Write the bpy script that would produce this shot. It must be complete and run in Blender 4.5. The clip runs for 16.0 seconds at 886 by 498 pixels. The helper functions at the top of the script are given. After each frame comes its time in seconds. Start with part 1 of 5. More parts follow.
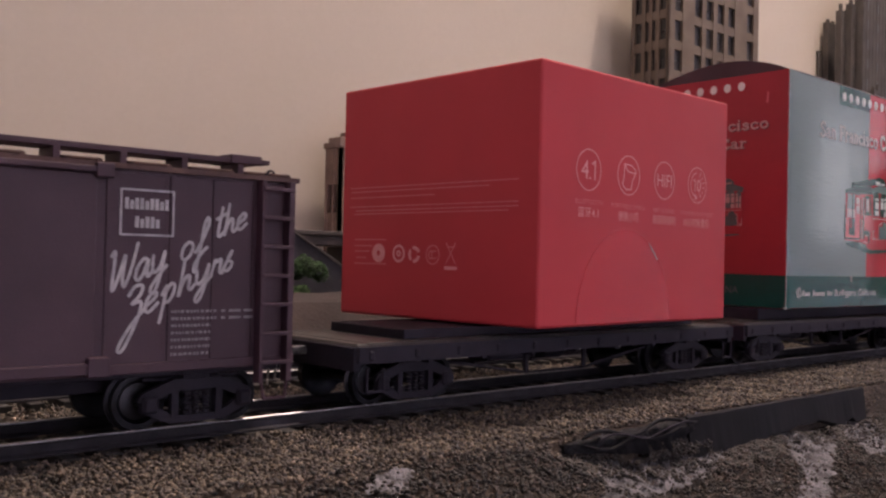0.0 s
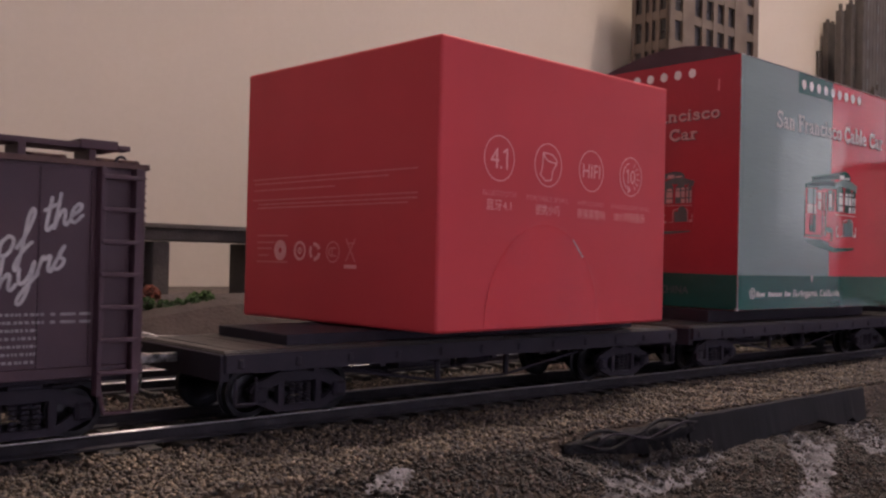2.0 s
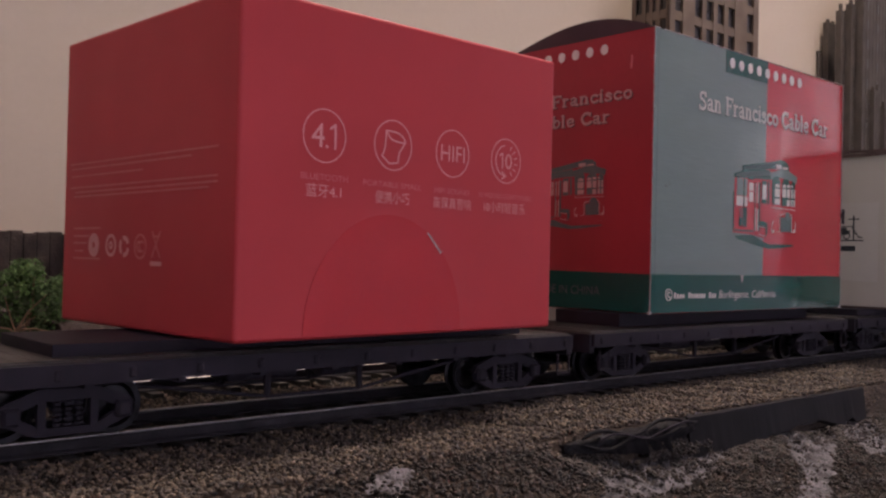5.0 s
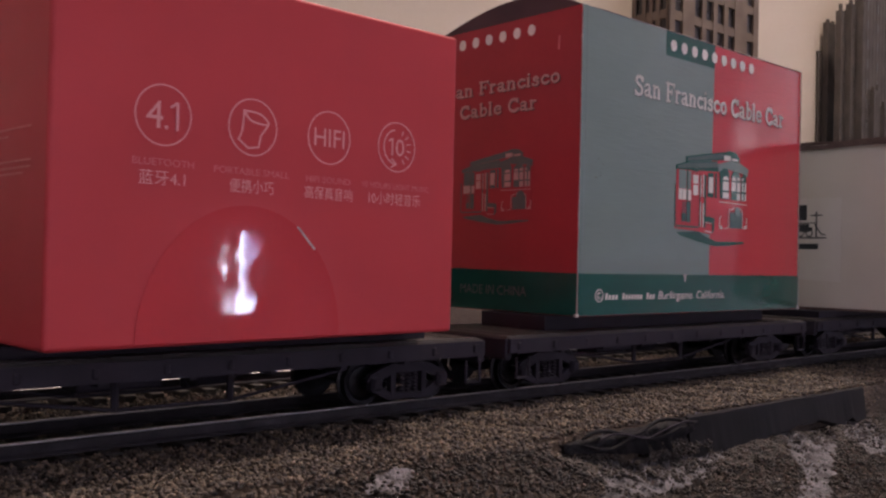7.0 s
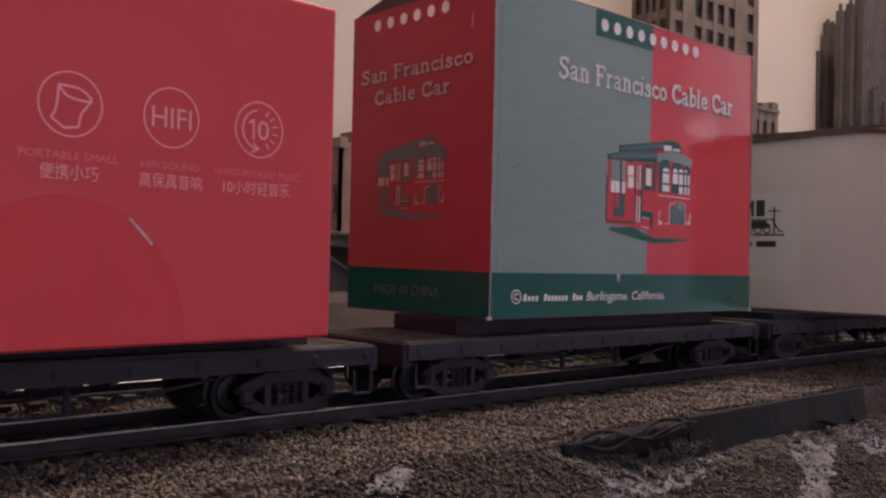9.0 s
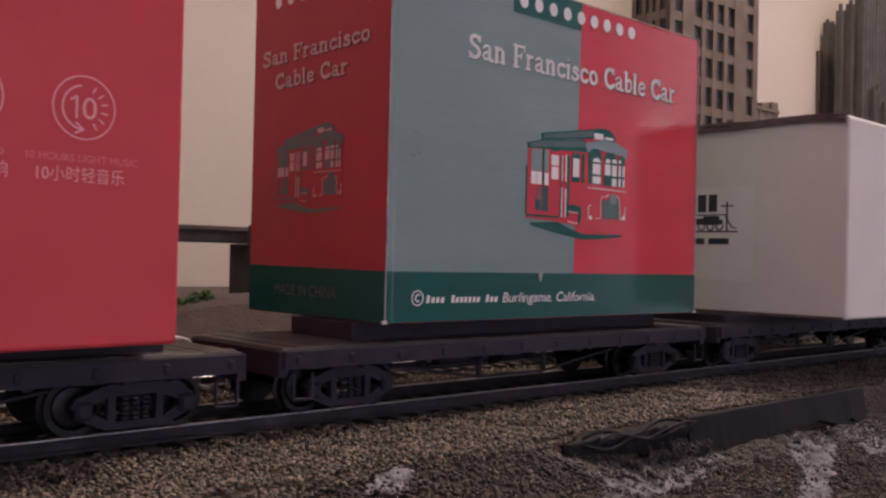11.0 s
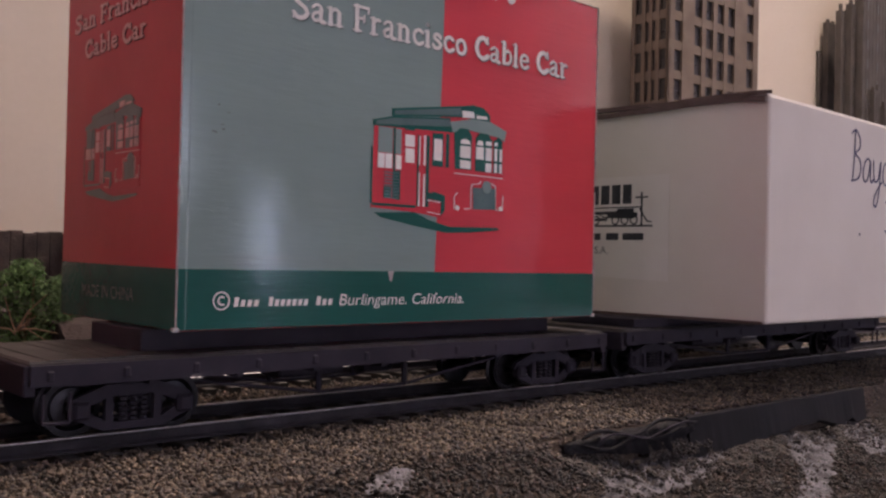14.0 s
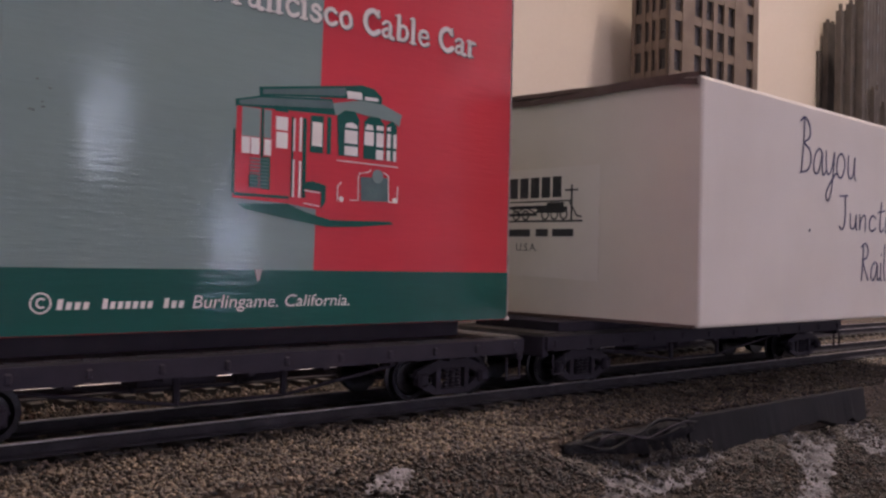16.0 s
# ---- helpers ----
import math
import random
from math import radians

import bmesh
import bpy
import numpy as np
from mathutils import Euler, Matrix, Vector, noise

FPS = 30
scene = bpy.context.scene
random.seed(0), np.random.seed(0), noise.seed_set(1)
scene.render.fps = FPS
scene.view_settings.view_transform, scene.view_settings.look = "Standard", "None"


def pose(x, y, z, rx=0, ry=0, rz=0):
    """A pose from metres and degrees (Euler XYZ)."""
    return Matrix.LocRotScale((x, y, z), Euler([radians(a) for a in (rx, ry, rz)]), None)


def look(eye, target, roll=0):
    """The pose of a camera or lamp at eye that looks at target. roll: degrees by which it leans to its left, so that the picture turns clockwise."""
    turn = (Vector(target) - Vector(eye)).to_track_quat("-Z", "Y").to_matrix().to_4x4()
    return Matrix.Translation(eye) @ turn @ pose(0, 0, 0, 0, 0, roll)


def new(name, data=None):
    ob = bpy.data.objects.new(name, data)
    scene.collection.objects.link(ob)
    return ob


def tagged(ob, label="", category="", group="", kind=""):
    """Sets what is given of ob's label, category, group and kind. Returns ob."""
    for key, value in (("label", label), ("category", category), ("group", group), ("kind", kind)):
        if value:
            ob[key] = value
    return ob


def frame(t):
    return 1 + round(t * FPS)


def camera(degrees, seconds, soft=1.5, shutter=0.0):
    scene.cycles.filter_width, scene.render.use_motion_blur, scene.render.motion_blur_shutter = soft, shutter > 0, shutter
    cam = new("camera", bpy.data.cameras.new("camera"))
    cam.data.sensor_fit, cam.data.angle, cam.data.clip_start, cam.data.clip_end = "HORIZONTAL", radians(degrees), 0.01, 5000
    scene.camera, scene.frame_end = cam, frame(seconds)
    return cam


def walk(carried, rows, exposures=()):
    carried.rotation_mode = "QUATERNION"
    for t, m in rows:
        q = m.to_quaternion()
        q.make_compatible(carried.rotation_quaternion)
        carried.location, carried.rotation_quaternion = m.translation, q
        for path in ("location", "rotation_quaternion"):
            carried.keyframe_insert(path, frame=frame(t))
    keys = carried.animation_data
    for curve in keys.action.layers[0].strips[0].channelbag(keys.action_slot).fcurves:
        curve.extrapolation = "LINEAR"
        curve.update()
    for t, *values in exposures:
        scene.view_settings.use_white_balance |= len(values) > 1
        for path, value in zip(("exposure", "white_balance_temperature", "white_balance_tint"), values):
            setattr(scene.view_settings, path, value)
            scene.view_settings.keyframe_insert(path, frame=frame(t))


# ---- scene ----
EYE_Z = 1.15      # height of the lens over the room floor
U = 0.057         # one unit: the height of the red carton, 57 mm


def P(x, y, z):
    """A place on the layout, in units from the lens, as metres."""
    return Vector((x * U, y * U, z * U + EYE_Z))


YAW, PITCH, ROLL = radians(41.83), radians(0.7025), 1.296
EYE = Vector((0, 0, EYE_Z))
AIM = EYE + Vector((math.sin(YAW) * math.cos(PITCH), math.cos(YAW) * math.cos(PITCH), math.sin(PITCH)))
cam = camera(51.365, 16.0, soft=2.4, shutter=0.5)
walk(cam, [(0.0, look(EYE, AIM, ROLL)), (16.0, look(EYE, AIM, ROLL))],
     exposures=((0, 0.02), (1.5, -0.08), (3.0, -0.22), (7.0, -0.22), (9.0, -0.06), (12.0, 0.08), (16.0, 0.02)))

# how far the train has run, in units, at each time
RUN = ((0, 0.0), (1.0, 0.245), (2.0, 0.4955), (3.0, 0.744), (4.0, 0.9955), (5.25, 1.308), (6.5, 1.625), (7.5, 1.8805),
       (9.0, 2.265), (10.25, 2.581), (11.5, 2.900), (12.5, 3.1545), (14.0, 3.537), (15.0, 3.797), (16.0, 4.058))


def run_at(t):
    for (a, p), (b, q) in zip(RUN, RUN[1:]):
        if t <= b:
            return p + (q - p) * (t - a) / (b - a)
    return RUN[-1][1]


# ---- world and lights ----
world = bpy.data.worlds.new("room_dark")
scene.world = world
world.use_nodes = True
world.node_tree.nodes["Background"].inputs[0].default_value = (0.30, 0.27, 0.33, 1)
world.node_tree.nodes["Background"].inputs[1].default_value = 0.02

BULB = P(15.6, 1.6, 27.0)      # high over the layout, beyond the train
bulb = bpy.data.lights.new("ceiling_bulb", "POINT")
bulb.energy, bulb.color, bulb.shadow_soft_size = 68.0, (1.0, 0.81, 0.71), 0.06
new("ceiling_bulb_light", bulb).location = BULB

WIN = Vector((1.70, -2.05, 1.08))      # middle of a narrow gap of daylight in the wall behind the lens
FILL_PANEL = (-0.35, 0.65, 0.75, 1.85)    # an added, unseen glowing fill panel beside it: x0, x1, z0, z1
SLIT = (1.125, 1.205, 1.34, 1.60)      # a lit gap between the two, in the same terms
HATCH = (-0.78, -0.52, 1.20, 1.64)     # a pale blind in the east wall: y0, y1, z0, z1


# ---- materials ----
def nodes_of(name):
    m = bpy.data.materials.new(name)
    m.use_nodes = True
    return m, m.node_tree.nodes, m.node_tree.links, m.node_tree.nodes["Principled BSDF"]


def mat(name, a, b=None, scale=300, rough=0.6, metal=0.0, bump=0.0, fine=2500, coat=0.0, island=0.0, wave=0.0, wave_scale=40, spec=0.5, rvar=0.08, stretch=(1, 1, 1), bow=False):
    """A surface whose colour wanders from a to b in blotches of 1/scale m and in fine grain, with a fine relief and a slow waviness."""
    m, n, l, bsdf = nodes_of(name)
    b = b or tuple(c * 0.8 for c in a)
    co = n.new("ShaderNodeTexCoord")
    big, small = n.new("ShaderNodeTexNoise"), n.new("ShaderNodeTexNoise")
    big.inputs["Scale"].default_value, small.inputs["Scale"].default_value = scale, fine
    big.inputs["Detail"].default_value, small.inputs["Detail"].default_value = 5, 3
    grain = n.new("ShaderNodeMapping")
    grain.inputs["Scale"].default_value = stretch
    l.new(co.outputs["Object"], grain.inputs["Vector"])
    for q in (big, small):
        l.new(grain.outputs["Vector"], q.inputs["Vector"])
    mix, ramp = n.new("ShaderNodeMix"), n.new("ShaderNodeMapRange")
    mix.data_type = "RGBA"
    ramp.inputs[1].default_value, ramp.inputs[2].default_value = 0.32, 0.68
    add = n.new("ShaderNodeMath")
    add.operation = "MULTIPLY_ADD"
    add.inputs[1].default_value = 0.35
    l.new(small.outputs["Fac"], add.inputs[0])
    sub = n.new("ShaderNodeMath")
    sub.operation = "SUBTRACT"
    sub.inputs[1].default_value = 0.175
    l.new(big.outputs["Fac"], sub.inputs[0])
    l.new(sub.outputs[0], add.inputs[2])
    l.new(add.outputs[0], ramp.inputs[0])
    l.new(ramp.outputs[0], mix.inputs["Factor"])
    mix.inputs["A"].default_value, mix.inputs["B"].default_value = (*a, 1), (*b, 1)
    out = mix.outputs["Result"]
    if island:
        geo, hsv = n.new("ShaderNodeNewGeometry"), n.new("ShaderNodeHueSaturation")
        sc = n.new("ShaderNodeMapRange")
        sc.inputs[3].default_value, sc.inputs[4].default_value = 1 - island, 1 + island
        l.new(geo.outputs["Random Per Island"], sc.inputs[0])
        l.new(sc.outputs[0], hsv.inputs["Value"])
        l.new(out, hsv.inputs["Color"])
        out = hsv.outputs["Color"]
    l.new(out, bsdf.inputs["Base Color"])
    rr = n.new("ShaderNodeMapRange")
    rr.inputs[3].default_value, rr.inputs[4].default_value = max(0.02, rough - rvar), min(1, rough + rvar)
    l.new(big.outputs["Fac"], rr.inputs[0])
    l.new(rr.outputs[0], bsdf.inputs["Roughness"])
    bsdf.inputs["Metallic"].default_value = metal
    bsdf.inputs["Coat Weight"].default_value = coat
    bsdf.inputs["Specular IOR Level"].default_value = spec
    if bump or wave:
        bp = n.new("ShaderNodeBump")
        bp.inputs["Strength"].default_value = 1.0
        bp.inputs["Distance"].default_value = bump
        l.new(small.outputs["Fac"], bp.inputs["Height"])
        last = bp
        if wave:
            slow, bw = n.new("ShaderNodeTexNoise"), n.new("ShaderNodeBump")
            slow.inputs["Scale"].default_value, slow.inputs["Detail"].default_value = wave_scale, 2
            l.new(co.outputs["Object"], slow.inputs["Vector"])
            bw.inputs["Distance"].default_value = wave
            l.new(slow.outputs["Fac"], bw.inputs["Height"])
            l.new(bp.outputs[0], bw.inputs["Normal"])
            last = bw
        if bow:
            # the panel curls back towards both its edges and bellies out a little up and down
            def calc(op, p, q=None):
                c = n.new("ShaderNodeMath")
                c.operation = op
                for k, w in enumerate((p, q)):
                    if w is None:
                        continue
                    if isinstance(w, (int, float)):
                        c.inputs[k].default_value = w
                    else:
                        l.new(w, c.inputs[k])
                return c.outputs[0]
            sep = n.new("ShaderNodeSeparateXYZ")
            l.new(co.outputs["Object"], sep.inputs[0])
            x, z = calc("DIVIDE", sep.outputs[0], U), calc("SUBTRACT", calc("DIVIDE", sep.outputs[2], U), 0.657)
            curl = calc("MULTIPLY", calc("ADD", x, calc("DIVIDE", calc("EXPONENT", calc("MULTIPLY", x, -3.3)), 3.3)), radians(3.6))
            far = calc("MAXIMUM", calc("SUBTRACT", x, 1.1), 0.0)
            curl = calc("ADD", curl, calc("MULTIPLY", calc("MULTIPLY", far, far), 0.085))
            belly = calc("MULTIPLY", calc("MULTIPLY", z, z), radians(4.2) / 2)
            bb = n.new("ShaderNodeBump")
            bb.inputs["Distance"].default_value = U
            l.new(calc("SUBTRACT", 0.0, calc("ADD", curl, belly)), bb.inputs["Height"])
            l.new(last.outputs[0], bb.inputs["Normal"])
            last = bb
        l.new(last.outputs[0], bsdf.inputs["Normal"])
    return m


def glowing(name, colour, strength):
    m, n, l, bsdf = nodes_of(name)
    bsdf.inputs["Base Color"].default_value = (*colour, 1)
    bsdf.inputs["Emission Color"].default_value = (*colour, 1)
    bsdf.inputs["Emission Strength"].default_value = strength
    return m


M_WALL = mat("cream_wall_paint", (0.60, 0.520, 0.425), (0.56, 0.482, 0.388), scale=3, rough=0.8, bump=0.00006, fine=300)
M_ROOM = mat("pale_blue_room_paint", (0.72, 0.75, 0.90), (0.68, 0.71, 0.86), scale=3, rough=0.8, bump=0.0002, fine=300)
M_SOUTH = mat("soft_blue_paint", (0.54, 0.55, 0.70), (0.50, 0.51, 0.65), scale=3, rough=0.8, bump=0.0002, fine=300)
M_CARPET = mat("dark_blue_carpet", (0.15, 0.155, 0.21), (0.11, 0.115, 0.16), scale=20, rough=0.95, bump=0.001, fine=700)
M_CEIL = mat("white_ceiling_paint", (0.78, 0.78, 0.82), (0.74, 0.74, 0.78), scale=4, rough=0.9, bump=0.0004, fine=300)
M_SOIL = mat("brown_soil_scatter", (0.075, 0.052, 0.038), (0.036, 0.027, 0.022), scale=60, rough=0.95, bump=0.0006, fine=1600)
M_GRAIN = mat("ballast_stone", (0.172, 0.131, 0.092), (0.044, 0.038, 0.038), scale=500, rough=0.58, bump=0.0, fine=4000, island=0.85)
# stones of the bank, a darker tone than the ballast
M_BANK_STONE = mat("dark_bank_stone", (0.062, 0.047, 0.035), (0.018, 0.0155, 0.0165), scale=400, rough=0.6, fine=4000, island=0.85)
M_PLASTER = mat("cracked_white_plaster", (0.19, 0.18, 0.20), (0.026, 0.024, 0.027), scale=380, rough=0.6, bump=0.0010, fine=1500, stretch=(1, 1, 0.4))
M_LUMP = mat("white_plaster_lump", (0.62, 0.58, 0.57), (0.40, 0.37, 0.36), scale=200, rough=0.8, bump=0.0004, fine=900)
M_COUPLER = mat("worn_coupler_metal", (0.42, 0.40, 0.39), (0.05, 0.05, 0.052), scale=420, rough=0.35, metal=0.9)
M_TAPE = mat("black_edging_plastic", (0.0095, 0.009, 0.011), (0.014, 0.013, 0.0155), scale=120, rough=0.6, wave=0.0001, wave_scale=60, spec=0.12)
M_RAIL = mat("nickel_rail", (0.34, 0.32, 0.32), (0.20, 0.19, 0.19), scale=150, rough=0.30, metal=1.0, bump=0.00003)
M_RAILSIDE = mat("weathered_rail_web", (0.042, 0.038, 0.046), (0.024, 0.022, 0.026), scale=200, rough=0.75, spec=0.2)
M_TIE = mat("dark_tie_plastic", (0.035, 0.03, 0.028), (0.02, 0.018, 0.017), scale=300, rough=0.7, bump=0.0001)
M_BLACK = mat("black_car_plastic", (0.027, 0.0235, 0.032), (0.036, 0.031, 0.042), scale=180, rough=0.6, bump=0.00005, fine=3000, spec=0.1)
M_DECK = mat("weathered_deck", (0.034, 0.028, 0.027), (0.018, 0.0155, 0.016), scale=180, rough=0.5, bump=0.00008, fine=1500)
M_STEEL = mat("blackened_wheel_steel", (0.035, 0.034, 0.039), (0.016, 0.015, 0.017), scale=250, rough=0.38, metal=1.0)
M_OXIDE = mat("mineral_red_car_body", (0.060, 0.024, 0.037), (0.046, 0.019, 0.030), scale=90, rough=0.55, bump=0.00004, fine=3000)
M_ROOF = mat("dusty_car_roof", (0.125, 0.068, 0.056), (0.066, 0.032, 0.034), scale=250, rough=0.75, bump=0.0001, fine=2500)
M_DATA = mat("faded_white_lettering", (0.30, 0.265, 0.275), (0.20, 0.175, 0.185), scale=500, rough=0.6)
M_LETTER = mat("white_lettering", (0.54, 0.50, 0.50), (0.34, 0.31, 0.32), scale=500, rough=0.6)
M_RED = mat("red_carton_card", (0.54, 0.048, 0.060), (0.50, 0.043, 0.054), scale=40, rough=0.45, bump=0.000012, fine=3500, wave=0.0004, wave_scale=18, spec=0.28)
M_SEAL = mat("clear_seal_film", (0.55, 0.049, 0.060), (0.52, 0.045, 0.056), scale=40, rough=0.038, rvar=0.012, bump=0.0, fine=900, wave=0.000095, wave_scale=92, spec=0.38)
M_INK = mat("pale_pink_print", (0.74, 0.32, 0.33), (0.68, 0.27, 0.28), scale=300, rough=0.45)
M_INKDIM = mat("faint_pink_print", (0.64, 0.165, 0.175), (0.60, 0.14, 0.15), scale=300, rough=0.45)
CARD = dict(scale=60, rough=0.12, rvar=0.03, bow=True, bump=0.00006, fine=700, wave=0.0006, wave_scale=26, spec=0.32, stretch=(0.22, 1, 1.6))
M_TEAL = mat("sage_teal_gloss_card", (0.215, 0.287, 0.268), (0.196, 0.263, 0.246), **CARD)
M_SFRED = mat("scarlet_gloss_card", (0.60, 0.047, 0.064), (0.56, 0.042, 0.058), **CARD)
# the scarlet and cream once more, darkened in colour for the carton's shaded end
M_SFRED_SHADED = mat("shaded_scarlet_card", (0.40, 0.036, 0.050), (0.36, 0.032, 0.045), scale=60, rough=0.4, bump=0.00002, fine=700, spec=0.3)
M_CREAM_SHADED = mat("shaded_cream_print", (0.58, 0.36, 0.33), (0.50, 0.30, 0.28), scale=300, rough=0.5)
M_GREEN = mat("bottle_green_gloss_card", (0.010, 0.095, 0.075), (0.008, 0.080, 0.062), **CARD)
M_CREAMINK = mat("cream_print", (0.82, 0.78, 0.73), (0.76, 0.72, 0.67), scale=300, rough=0.35)
M_GREYINK = mat("grey_green_print", (0.10, 0.13, 0.125), (0.085, 0.11, 0.105), scale=300, rough=0.35)
M_MIDINK = mat("dull_grey_green_print", (0.075, 0.135, 0.128), (0.055, 0.105, 0.10), scale=300, rough=0.3)
M_DARKINK = mat("blackish_print", (0.03, 0.03, 0.04), (0.02, 0.02, 0.03), scale=300, rough=0.45)
M_PENINK = mat("blue_black_marker_ink", (0.028, 0.024, 0.085), (0.04, 0.035, 0.10), scale=500, rough=0.5)
M_FLAP = mat("dark_inner_flap", (0.07, 0.030, 0.040), (0.05, 0.022, 0.03), scale=60, rough=0.6)
M_WHITE = mat("white_carton_card", (0.68, 0.625, 0.56), (0.63, 0.575, 0.51), scale=35, rough=0.5, bump=0.00002, fine=2500, wave=0.0005, wave_scale=25)
M_LABEL = mat("glossy_paper_label", (0.71, 0.66, 0.61), (0.67, 0.62, 0.57), scale=60, rough=0.3)
M_KRAFT = mat("brown_kraft_edge", (0.13, 0.088, 0.078), (0.085, 0.055, 0.050), scale=200, rough=0.8, bump=0.0001)
M_EDGE = mat("worn_card_edge", (0.52, 0.48, 0.46), (0.34, 0.30, 0.29), scale=500, rough=0.7)
M_TOWER = mat("tan_building_plastic", (0.180, 0.134, 0.099), (0.142, 0.106, 0.078), scale=60, rough=0.75, bump=0.0002, fine=900)
M_GREYT = mat("grey_building_plastic", (0.084, 0.070, 0.058), (0.058, 0.048, 0.042), scale=60, rough=0.75, bump=0.0002, fine=900)
M_PANE = mat("dark_window_pane", (0.032, 0.028, 0.027), (0.020, 0.018, 0.018), scale=100, rough=0.3)
M_BRICKW = mat("brown_brick_building", (0.27, 0.18, 0.14), (0.20, 0.13, 0.105), scale=120, rough=0.85, bump=0.0003, fine=900)
M_STONE = mat("grey_bridge_stone", (0.115, 0.098, 0.088), (0.080, 0.070, 0.064), scale=110, rough=0.85, bump=0.0004, fine=700)
M_SLATE = mat("dark_slate_wall", (0.040, 0.037, 0.045), (0.026, 0.024, 0.030), scale=90, rough=0.8, bump=0.0003, fine=700)
M_WOOD = mat("dark_weathered_plank", (0.064, 0.047, 0.040), (0.038, 0.029, 0.026), scale=150, rough=0.85, bump=0.0004, fine=900, island=0.3)
M_BEDW = mat("red_brown_bank", (0.036, 0.021, 0.018), (0.024, 0.014, 0.0125), scale=80, rough=0.9, bump=0.0006, fine=800)
M_LEAF = mat("green_foam_leaf", (0.050, 0.108, 0.020), (0.022, 0.052, 0.012), scale=60, rough=0.8, island=0.5)
M_LEAF2 = mat("dark_green_foam_leaf", (0.03, 0.075, 0.014), (0.016, 0.042, 0.010), scale=60, rough=0.8, island=0.5)
M_BLOOM = mat("rust_red_foam_leaf", (0.17, 0.038, 0.018), (0.10, 0.022, 0.012), scale=60, rough=0.8, island=0.4)
M_TWIG = mat("pale_twig", (0.22, 0.15, 0.09), (0.14, 0.09, 0.06), scale=120, rough=0.85)
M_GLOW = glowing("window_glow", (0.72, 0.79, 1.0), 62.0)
M_FILL_PANEL = glowing("fill_panel_glow", (0.88, 0.84, 1.0), 1.7)
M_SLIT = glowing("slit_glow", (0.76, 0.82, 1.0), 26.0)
M_BLIND = glowing("blind_glow", (0.92, 0.93, 1.0), 1.15)


# ---- builders ----
def part(name, bm, material, parent=None, label=""):
    """Links a bmesh made in units as one mesh, under a thing or (without parent) standing on the layout."""
    me = bpy.data.meshes.new(name)
    lift = 0 if parent else EYE_Z
    for v in bm.verts:
        v.co = Vector((v.co.x * U, v.co.y * U, v.co.z * U + lift))
    bm.normal_update()
    bm.to_mesh(me)
    bm.free()
    me.materials.append(material)
    ob = new(name, me)
    if parent:
        ob.parent = parent
    if label:
        ob["label"] = label
    return ob


def thing(name, place, label, category, group="", kind=""):
    """An Empty at the base of a thing, at a place in units."""
    ob = new(name)
    ob.location = P(*place)
    ob.empty_display_size = 0.01
    return tagged(ob, label, category, group, kind)


def box(bm, x0, x1, y0, y1, z0, z1, bevel=0.0, seg=2, turn=None):
    r = bmesh.ops.create_cube(bm, size=1)
    vs = r["verts"]
    for v in vs:
        v.co = Vector(((x0 + x1) / 2 + v.co.x * (x1 - x0), (y0 + y1) / 2 + v.co.y * (y1 - y0), (z0 + z1) / 2 + v.co.z * (z1 - z0)))
    if bevel:
        es = list({e for v in vs for e in v.link_edges})
        bmesh.ops.bevel(bm, geom=es, offset=bevel, segments=seg, affect="EDGES", profile=0.5)
    elif turn is not None:
        bmesh.ops.transform(bm, matrix=turn, verts=vs)
    return bm


def boxes(*rows, bevel=0.0):
    bm = bmesh.new()
    for r in rows:
        box(bm, *r, bevel=bevel)
    return bm


def rod(bm, a, b, r0, r1=None, seg=8):
    a, b = Vector(a), Vector(b)
    d = b - a
    m = Matrix.Translation((a + b) / 2) @ d.to_track_quat("Z", "Y").to_matrix().to_4x4()
    bmesh.ops.create_cone(bm, cap_ends=True, segments=seg, radius1=r0, radius2=r0 if r1 is None else r1, depth=d.length, matrix=m)
    return bm


def lathe(bm, profile, seg=20, axis_m=None):
    """Turns (radius, height) pairs about z."""
    m = axis_m or Matrix()
    rings = []
    for r, h in profile:
        if r < 1e-6:
            rings.append([bm.verts.new(m @ Vector((0, 0, h)))])
        else:
            rings.append([bm.verts.new(m @ Vector((r * math.cos(2 * math.pi * i / seg), r * math.sin(2 * math.pi * i / seg), h))) for i in range(seg)])
    for p, q in zip(rings, rings[1:]):
        for i in range(seg):
            j = (i + 1) % seg
            c = [p[i % len(p)], p[j % len(p)], q[j % len(q)], q[i % len(q)]]
            c = list(dict.fromkeys(c))
            if len(c) > 2:
                bm.faces.new(c)
    return bm


def slab(bm, outline, m, thick):
    """A flat piece with an outline in (u, v), raised by thick along m's z."""
    lo = [bm.verts.new(m @ Vector((u, v, 0))) for u, v in outline]
    hi = [bm.verts.new(m @ Vector((u, v, thick))) for u, v in outline]
    bm.faces.new(hi)
    k = len(lo)
    for i in range(k):
        bm.faces.new((lo[i], lo[(i + 1) % k], hi[(i + 1) % k], hi[i]))
    return bm


def front(x, y, z, turn=0.0):
    """A frame on an upright face that looks along -y: u runs along +x, v up, depth towards the lens."""
    return pose(x, y, z, 0, 0, turn) @ pose(0, 0, 0, 90)


def side(x, y, z, turn=0.0):
    """A frame on an upright face that looks along -x: u runs from the far edge (+y) to the near one."""
    return pose(x, y, z, 0, 0, turn) @ pose(0, 0, 0, 90, 0, -90)


